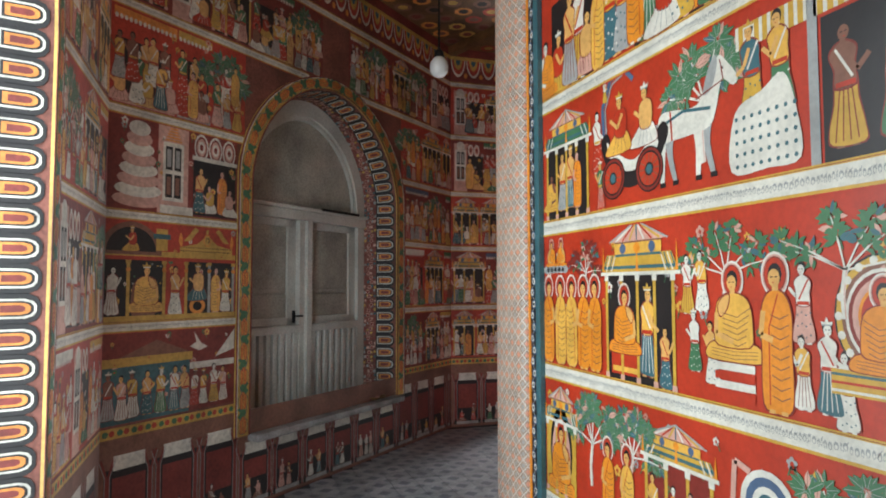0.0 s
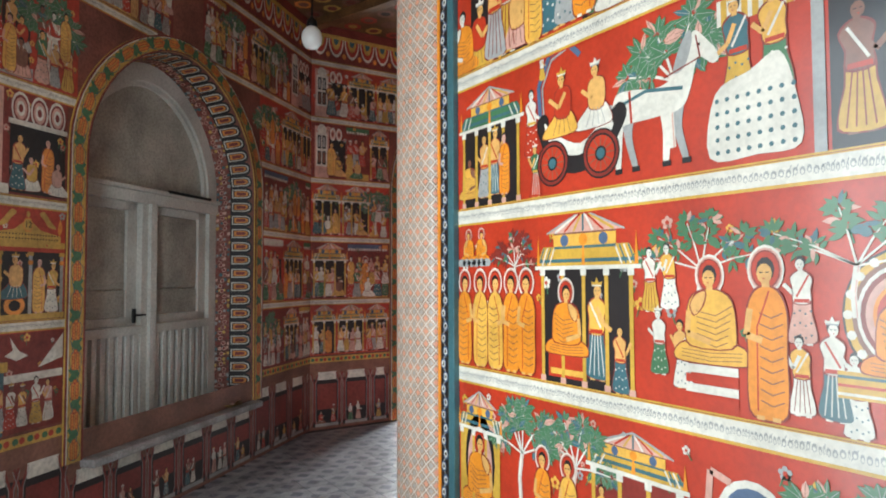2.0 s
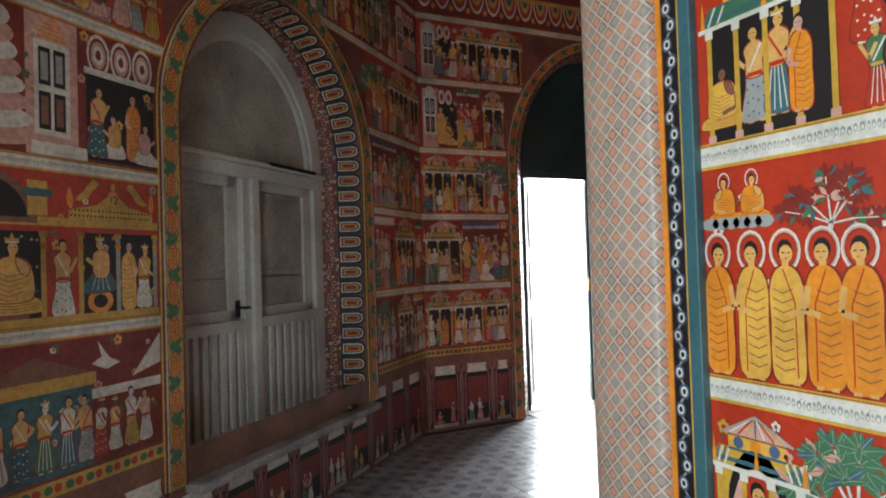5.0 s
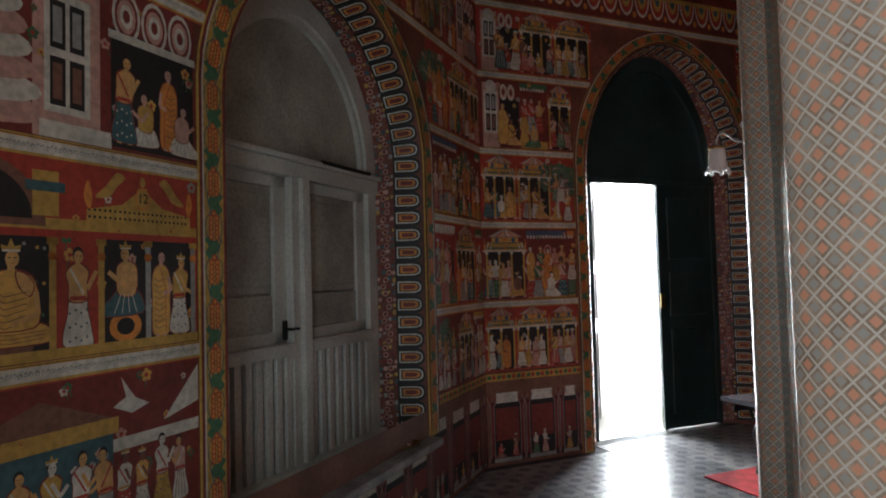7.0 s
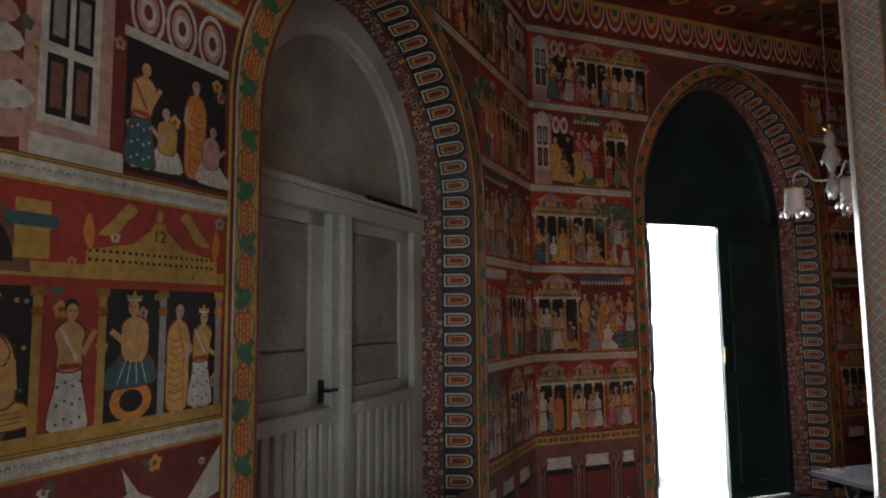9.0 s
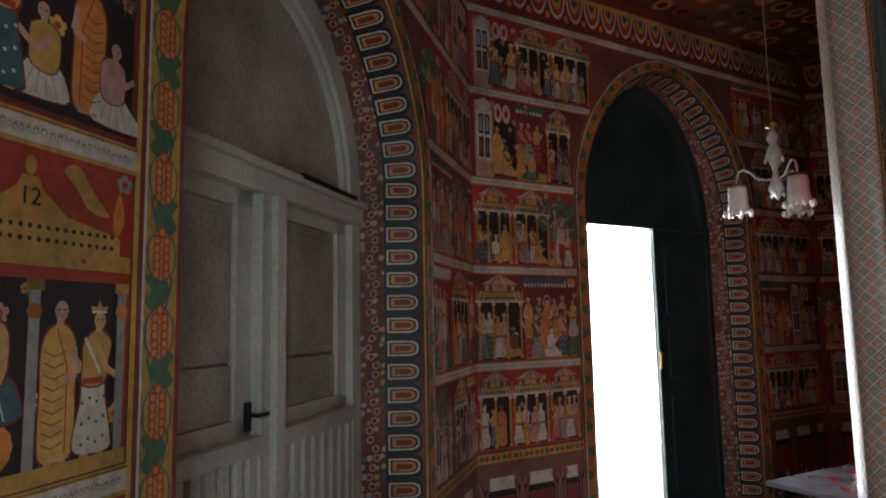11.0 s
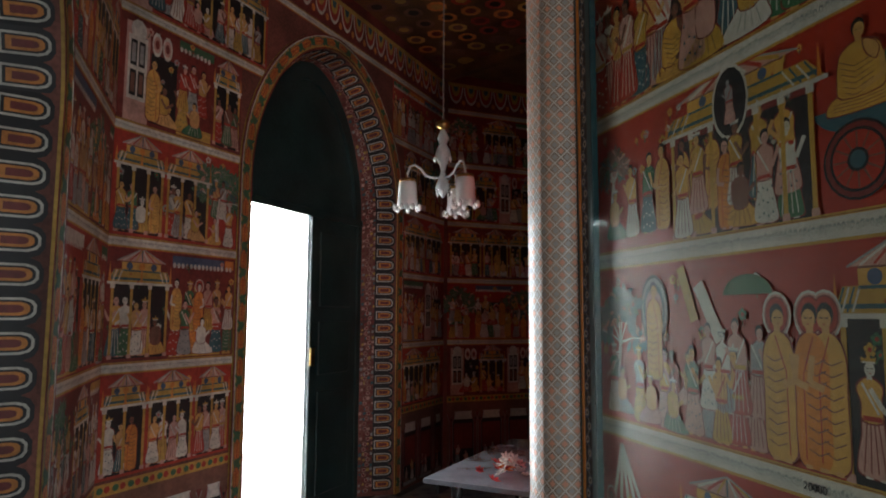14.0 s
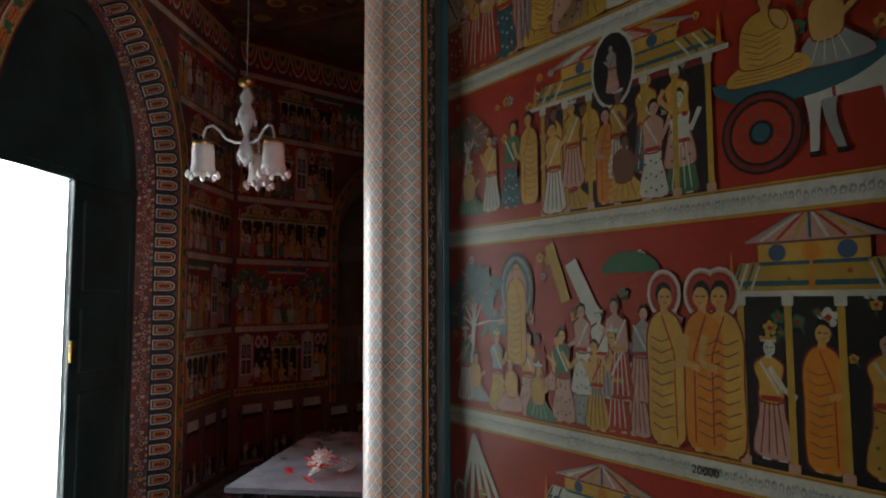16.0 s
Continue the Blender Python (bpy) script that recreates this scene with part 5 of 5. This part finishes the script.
    for k in range(5):
        mu.stroke([(X(1.80), z1 - 0.02), (X(1.86 - 0.05 * k), z0 + 0.2)], 0.02, "white", 3)
    mu.pavilion(X(1.5), X(1.05), z0, z1 - 0.02, "maroon", "white")
    mu.pavilion(X(0.95), X(0.5), z0, z1 - 0.06, "black", "pink")
    mu.crowd(lo, hi, z0, 0.3, 0.12, ("white", "orange", "pink", "gold"), 0.2)
    mu.link(wb, "mural_panel")
    for r_ in (3, 4):
        z0, z1 = rows[r_]
        mu = Mural(FRESH, 404 + r_)
        mu.rect(lo + 0.4, lo + 0.8, z0, z1 - 0.1, "black", 1)
        mu.crowd(lo, hi, z0, 0.46, 0.075, ("white", "pink", "yellow", "orange", "white", "gold"))
        mu.link(wb, "mural_panel")


mural_west()
mural_northwest()
label_bands(wa, la, GAP)
label_bands(wb, lb, 0.34)
for wl, l, gap in ((wb, lb, 0.34),):
    pane = link("glass_pane", boxes((-l / 2 + gap, l / 2 - gap, -0.034, -0.030, 0.1, TOP - 0.1), bevel=0), PANE)
    pane.parent = wl
    pane.visible_shadow = False
    tagged(pane, "clear protective glass pane")


def lettering(wall, text, x, z, size, y, mat):
    """Painted figures on a wall."""
    cu = bpy.data.curves.new("painted_number", "FONT")
    cu.body, cu.size, cu.align_x, cu.extrude = text, size, "CENTER", 0.0003
    cu.materials.append(mat)
    ob = new("painted_number", cu)
    ob.parent = wall
    ob.matrix_local = Matrix.Translation((x, y, z)) @ Matrix.Rotation(radians(90), 4, "X")
    return tagged(ob, "painted dark number " + text)


lettering(w1, "12", -1.31, 1.792, 0.045, -0.0045, FADED["black"])
lettering(wb, "20000", lb / 2 - 0.80, BANDS_IN[1] + 0.016, 0.030, -0.0055, FRESH["black"])


# ---- corner posts ----
def corner_post(p, prev, nxt, label, proud=0.075, reach=0.285):
    """A rounded painted post wrapped round a corner of the shrine."""
    c = Vector(p)
    d0, d1 = (Vector(prev) - c).normalized(), (Vector(nxt) - c).normalized()
    n0 = Vector((d0.y, -d0.x))
    n1 = Vector((-d1.y, d1.x))
    if n0.dot(c - Vector((4.32, 1.76))) < 0:
        n0 = -n0
    if n1.dot(c - Vector((4.32, 1.76))) < 0:
        n1 = -n1
    line = [c + d0 * reach, c + d0 * reach + n0 * 0.03, c + d0 * (reach - 0.025) + n0 * proud * 0.8]
    for i in range(13):
        k = i / 12
        a = c + (d0 * (reach - 0.065)) * (1 - k) ** 2 + (d1 * 0.005) * k ** 2
        nn = (n0 * (1 - k) + n1 * k).normalized()
        line.append(a + nn * (proud + 0.02 * math.sin(math.pi * k)))
    line += [c + d1 * 0.015 + n1 * proud * 0.8, c + d1 * 0.025 + n1 * 0.03, c + d1 * 0.025]
    me = bpy.data.meshes.new("corner_post")
    v, f, uv = [], [], []
    s = 0.0
    run = [0.0]
    for a, b in zip(line, line[1:]):
        s += (b - a).length
        run.append(s)
    for q in line:
        v += [(q.x, q.y, 0.0), (q.x, q.y, TOP - 0.005)]
    for i in range(len(line) - 1):
        f.append((2 * i, 2 * i + 2, 2 * i + 3, 2 * i + 1))
        uv += [(run[i], 0), (run[i + 1], 0), (run[i + 1], TOP), (run[i], TOP)]
    me.from_pydata(v, [], f)
    layer = me.uv_layers.new(name="UVMap")
    layer.data.foreach_set("uv", [x for q in uv for x in q])
    me.materials.append(LATTICE)
    me.shade_smooth()
    ob = new("corner_post", me)
    tagged(ob, label, "post", group="corner posts of the shrine")


corner_post(INN[0], INN[7], INN[1], "rounded corner post painted with a salmon and grey lattice", 0.055)
corner_post(INN[1], INN[0], INN[2], "rounded corner post painted with a salmon and grey lattice", 0.15, 0.17)
corner_post(INN[2], INN[1], INN[3], "rounded corner post painted with a salmon and grey lattice")

# ---- ceiling ----
bm = bmesh.new()
bm.faces.new([bm.verts.new((x + (0.6 if x > 4.3 else -0.6), y + (0.6 if y > 1.8 else -0.6), TOP)) for x, y in OUT])
ex = bmesh.ops.extrude_face_region(bm, geom=bm.faces[:])
for vv in [g for g in ex["geom"] if isinstance(g, bmesh.types.BMVert)]:
    vv.co.z += 0.2
bmesh.ops.recalc_face_normals(bm, faces=bm.faces)
ceiling = link("ceiling", bm, CEIL)
tagged(ceiling, "dark painted wooden ceiling with ochre ornament", "ceiling", kind="structure")
for i in (7, 0, 1, 2):
    a, b = Vector((*INN[i], TOP - 0.045)), Vector((*OUT[(i + 0) % 8], TOP - 0.045))
    mid, dr = (a + b) / 2, b - a
    beam = link("ceiling_beam", boxes((-dr.length / 2, dr.length / 2, -0.05, 0.05, -0.045, 0.045), bevel=0.008), CEIL)
    beam.matrix_world = Matrix.Translation(mid) @ Matrix.Rotation(math.atan2(dr.y, dr.x), 4, "Z")
    tagged(beam, "dark painted timber ceiling beam", "beam", kind="structure")


def ceiling_paint(i, seed):
    """Rows of painted rosettes over one bay."""
    mu = Mural(FADED, seed)
    a, b, c, d = (Vector(p) for p in (OUT[i], OUT[(i + 1) % 8], INN[(i + 1) % 8], INN[i]))
    n, k = 16, 9
    for x in range(n):
        for y in range(k):
            s, t = (x + 0.5) / n, (y + 0.5) / k
            p = (a * (1 - s) + b * s) * (1 - t) + (d * (1 - s) + c * s) * t
            col = mu.r.choice(("gold", "orange", "brown", "red", "brown"))
            mu.disc(p.x, p.y, 0.09, 0.09, col, 0, 8)
            mu.disc(p.x, p.y, 0.05, 0.05, mu.r.choice(("gold", "maroon", "brown", "black")), 1, 8)
    ob = mu.link(ceiling, "rosettes")
    ob.data.transform(Matrix(((1, 0, 0, 0), (0, 0, 1, 0), (0, 1, 0, TOP), (0, 0, 0, 1))))


for i, sd in ((7, 71), (0, 72), (1, 73)):
    ceiling_paint(i, sd)

# ---- floor ----
bm = bmesh.new()
bm.faces.new([bm.verts.new((x + (0.3 if x > 4.3 else -0.3), y + (0.3 if y > 1.8 else -0.3), -0.006)) for x, y in OUT])
ex = bmesh.ops.extrude_face_region(bm, geom=bm.faces[:])
for vv in [g for g in ex["geom"] if isinstance(g, bmesh.types.BMVert)]:
    vv.co.z -= 0.1
bmesh.ops.recalc_face_normals(bm, faces=bm.faces)
floor = link("floor", bm, GROUT)
tagged(floor, "grey patterned cement tile floor", "floor", kind="structure")
ground = link("ground", boxes((-400, 400, -400, 400, -0.5, -0.12), bevel=0), GROUND)
# added emissive panel that stands in for blown-out daylight beyond the north door
glow = bpy.data.materials.new("daylight_glow")
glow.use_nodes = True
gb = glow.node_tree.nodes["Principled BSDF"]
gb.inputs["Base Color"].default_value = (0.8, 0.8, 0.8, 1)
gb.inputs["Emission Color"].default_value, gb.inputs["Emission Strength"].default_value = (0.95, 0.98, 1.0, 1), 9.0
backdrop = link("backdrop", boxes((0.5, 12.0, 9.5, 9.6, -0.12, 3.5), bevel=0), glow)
tagged(backdrop, "glowing panel added in place of the daylight outside the door", "backdrop", kind="structure")
tagged(ground, "pale sunlit sandy ground", "ground", kind="structure")


# ---- loose things ----
def ledge():
    l = 0.93
    ob = link("window_ledge", boxes((-l, l, -0.10, 0.30, 0.455, 0.505), bevel=0.012), LEDGE)
    ob.matrix_world = w1.matrix_world.copy()
    tagged(ob, "worn grey cement ledge under the shuttered window", "ledge", kind="structure")


def dish():
    th = empty("offering_dish", w1.matrix_world @ pose(0.60, 0.02, 0.505), label="small metal dish of dried petals on the ledge", category="dish")
    part("bowl", lathe([(0.04, 0.0), (0.055, 0.008), (0.10, 0.03), (0.105, 0.034), (0.095, 0.032), (0.05, 0.012), (0.0, 0.01)], 24), BRASS, th, smooth=True)
    rr = random.Random(8)
    for i in range(9):
        a, d = rr.uniform(0, 6.28), rr.uniform(0, 0.06)
        part("petal", lathe([(0.004, 0), (0.017, 0.008), (0.012, 0.016), (0.0, 0.018)], 8, at=(d * math.cos(a), d * math.sin(a), 0.018)), FADED[rr.choice(("pink", "maroon", "white"))], th)


def table():
    th = empty("offering_table", Matrix.Translation((3.60, 5.58, 0)) @ Matrix.Rotation(radians(-2), 4, "Z"), label="low table with a shiny grey top and black iron legs", category="table")
    w, d, h = 1.45, 0.85, 0.605
    # the near left corner is the origin; it runs along x and towards the shrine
    part("tabletop", boxes((0, w, -d, 0, h - 0.03, h), bevel=0.006), STEEL, th)
    part("apron", boxes((0.06, w - 0.06, -0.075, -0.06, h - 0.10, h - 0.031), (0.06, w - 0.06, -d + 0.06, -d + 0.075, h - 0.10, h - 0.031)), IRON, th)
    for x in (0.22, w - 0.22):
        for y in (-0.12, -d + 0.12):
            pts = [(x, y, h - 0.03), (x + 0.05, y, h - 0.12), (x - 0.03, y, h - 0.25), (x + 0.02, y, 0.2), (x - 0.02, y, 0.07), (x + 0.05, y, 0.0)]
            part("leg", tube(pts, 0.016, bm=tube([(x - 0.08, y, h - 0.03), (x - 0.05, y, h - 0.14), (x + 0.02, y, h - 0.2)], 0.011)), IRON, th, smooth=True)
        part("stretcher", tube([(x, -0.12, 0.2), (x, -d + 0.12, 0.2)], 0.01), IRON, th)


PETAL = {k: material("petal_" + k, c, 0.6, 0.1, 30, 0.0) for k, c in dict(white=(0.85, 0.85, 0.82), orange=(0.85, 0.22, 0.02), pink=(0.80, 0.40, 0.42), red=(0.70, 0.03, 0.03)).items()}


def flowers():
    rr = random.Random(4)
    th = empty("flower_offering", Matrix.Translation((3.93, 5.18, 0.607)), label="small heap of white, orange and pink flowers on the table", category="flowers")
    for i in range(42):
        a, d = rr.uniform(0, 6.28), abs(rr.gauss(0, 0.085))
        z = max(0.0, 0.10 - d * 0.7) * rr.random()
        bm = bmesh.new()
        r = rr.uniform(0.028, 0.046)
        c = Vector((d * math.cos(a) * 1.3, d * math.sin(a), z + 0.012))
        tilt = Euler((rr.uniform(-0.7, 0.7), rr.uniform(-0.7, 0.7), rr.uniform(0, 6))).to_matrix()
        for k in range(6):
            t = radians(60 * k)
            pts = [Vector((0, 0, 0)), Vector((r * 0.6 * math.cos(t - 0.4), r * 0.6 * math.sin(t - 0.4), 0.008)), Vector((r * math.cos(t), r * math.sin(t), 0.014)), Vector((r * 0.6 * math.cos(t + 0.4), r * 0.6 * math.sin(t + 0.4), 0.008))]
            top = [bm.verts.new(c + tilt @ p) for p in pts]
            bot = [bm.verts.new(c + tilt @ (p - Vector((0, 0, 0.003)))) for p in pts]
            bm.faces.new(top), bm.faces.new(bot[::-1])
            for j in range(4):
                bm.faces.new((top[j], bot[j], bot[(j + 1) % 4], top[(j + 1) % 4]))
        zmin = min(v.co.z for v in bm.verts)
        if zmin < 0.001:
            for v in bm.verts:
                v.co.z += 0.001 - zmin
        part("flower", bm, PETAL[rr.choice(("white", "white", "white", "white", "orange", "pink", "red"))], th)


def chandelier():
    x, y, top = 4.20, 5.74, 2.90
    th = empty("chandelier", Matrix.Translation((x, y, top)), label="small cut-glass chandelier with brass arms on a cord", category="chandelier")
    part("cord", tube([(0, 0, 0.0), (0, 0, TOP - top)], 0.005), CORD, th)
    part("canopy", lathe([(0.012, 0.05), (0.05, 0.03), (0.055, 0.0), (0.03, -0.02), (0.01, -0.03)], 18), BRASS, th, smooth=True)
    part("stem", lathe([(0.008, 0.0), (0.03, -0.05), (0.045, -0.09), (0.025, -0.13), (0.05, -0.17), (0.06, -0.22), (0.03, -0.27), (0.015, -0.33), (0.04, -0.40), (0.055, -0.45), (0.02, -0.50), (0.005, -0.52)], 16), CRYSTAL_ARM, th, "pale cut-glass stem", smooth=True)
    part("rod", tube([(0, 0, 0), (0, 0, -0.5)], 0.007), BRASS, th)
    rr = random.Random(3)
    for k in range(3):
        a = radians(120 * k + 2)
        c, s = math.cos(a), math.sin(a)
        pts = [(c * r, s * r, z) for r, z in ((0.01, -0.37), (0.07, -0.375), (0.12, -0.36), (0.16, -0.31), (0.20, -0.285), (0.235, -0.30), (0.25, -0.345), (0.25, -0.39))]
        arm = part("arm", tube(pts, 0.009), CRYSTAL_ARM, th, "curved clear glass arm", smooth=True)
        at0 = (c * 0.25, s * 0.25, -0.40)
        part("shade", lathe([(0.02, 0.0), (0.062, -0.008), (0.066, -0.06), (0.067, -0.13), (0.080, -0.19), (0.074, -0.19), (0.060, -0.13), (0.060, -0.02), (0.0, -0.012)], 20, at=at0), OPAL, arm, "frosted glass shade", smooth=True)
        part("collar", lathe([(0.01, 0.02), (0.058, 0.008), (0.064, -0.014), (0.01, -0.015)], 18, at=at0), BRASS, arm, smooth=True)
        for j in range(14):
            b = 2 * math.pi * j / 14
            q = (at0[0] + 0.088 * math.cos(b), at0[1] + 0.088 * math.sin(b), at0[2] - 0.18)
            part("crystal", lathe([(0.001, 0.012), (0.014, -0.006), (0.017, -0.02), (0.012, -0.034), (0.001, -0.042)], 6, at=q), OPAL if j % 2 else CRYSTAL, arm)
    for j in range(16):
        b = 2 * math.pi * j / 16
        rad, z = (0.055, -0.46) if j % 2 else (0.06, -0.22)
        part("crystal", lathe([(0.001, 0.0), (0.011, -0.014), (0.012, -0.024), (0.001, -0.05)], 6, at=(rad * math.cos(b), rad * math.sin(b), z)), OPAL if j % 3 == 0 else CRYSTAL, th)


def bulb():
    x, y, z = 1.55, 4.79, 3.25
    th = empty("globe_lamp", Matrix.Translation((x, y, z)), label="unlit white globe lamp hanging from the ceiling", category="lamp")
    part("globe", lathe([(0.012, -0.085), (0.045, -0.075), (0.068, -0.045), (0.075, -0.005), (0.068, 0.035), (0.05, 0.06), (0.035, 0.075)], 24), OPAL, th, smooth=True)
    part("holder", lathe([(0.036, 0.07), (0.04, 0.08), (0.036, 0.12), (0.015, 0.14), (0.008, 0.16)], 18), IRON, th, smooth=True)
    part("rod", tube([(0, 0, 0.15), (0, 0, TOP - z)], 0.008), IRON, th)


ledge()
dish()
table()
flowers()
chandelier()
bulb()
carpet = link("carpet", boxes((0, 1.9, -0.55, 0, 0.003, 0.012), bevel=0.003), CARPET)
carpet.matrix_world = pose(3.55, 5.72, 0, 0, 0, -2)
tagged(carpet, "strip of red carpet on the tiles", "carpet")


# ---- floor tiles ----
def tiles():
    t, g = 0.20, 0.004
    h = (t - g) / 2
    v, f, mt = [], [], []
    for z in (-0.006, 0.0):
        v += [(-h, -h, z), (h, -h, z), (h, h, z), (-h, h, z)]
    f += [(4, 5, 6, 7), (0, 1, 5, 4), (1, 2, 6, 5), (2, 3, 7, 6), (3, 0, 4, 7)]
    mt += [0] * 5
    for cx, cy, r in ((0, 0, 0.055), (-h, -h, 0.0), (0, 0, 0.0)):
        if r:
            k = len(v)
            v += [(cx + r, cy, 0.0012), (cx, cy + r, 0.0012), (cx - r, cy, 0.0012), (cx, cy - r, 0.0012)]
            f.append((k, k + 1, k + 2, k + 3))
            mt.append(1)
    for sx, sy in ((1, 1), (1, -1), (-1, -1), (-1, 1)):
        k = len(v)
        v += [(sx * h, sy * h, 0.0012), (sx * (h - 0.04), sy * h, 0.0012), (sx * h, sy * (h - 0.04), 0.0012)]
        f.append((k, k + 1, k + 2) if sx * sy > 0 else (k, k + 2, k + 1))
        mt.append(1)
    me = bpy.data.meshes.new("tile")
    me.from_pydata(v, [], f)
    me.materials.append(TILE), me.materials.append(TILE_MARK)
    me.polygons.foreach_set("material_index", mt)
    me.update()
    rest_v, rest_f, rest_m = [], [], []

    def inside(x, y):
        for ring, sg in ((OUT, 1), (INN, -1)):
            ok = True
            for a, b in zip(ring, ring[1:] + ring[:1]):
                e = (b[0] - a[0]) * (y - a[1]) - (b[1] - a[1]) * (x - a[0])
                if e > (0.0 if sg > 0 else 0.0):
                    ok = False
            if ok != (sg > 0):
                return False
        return True
    n = 0
    for i in range(-4, 50):
        for j in range(-16, 34):
            x, y = i * t + 0.1, j * t + 0.1
            if not inside(x, y) and not (3.4 < x < 5.2 and 6.6 < y < 7.1):
                continue
            if 0.2 < x < 5.0 and y > 4.0 and n < 300:
                ob = new("tile", me)
                ob.parent = floor
                ob.location = (x, y, 0)
                n += 1
            else:
                k = len(rest_v)
                rest_v += [(a + x, b + y, c) for a, b, c in v]
                rest_f += [tuple(q + k for q in face) for face in f]
                rest_m += mt
    me2 = bpy.data.meshes.new("tiles")
    me2.from_pydata(rest_v, [], rest_f)
    me2.materials.append(TILE), me2.materials.append(TILE_MARK)
    me2.polygons.foreach_set("material_index", rest_m)
    me2.update()
    ob = new("tiles", me2)
    ob.parent = floor
    tagged(ob, "grey cement tiles", kind="stuff")


tiles()
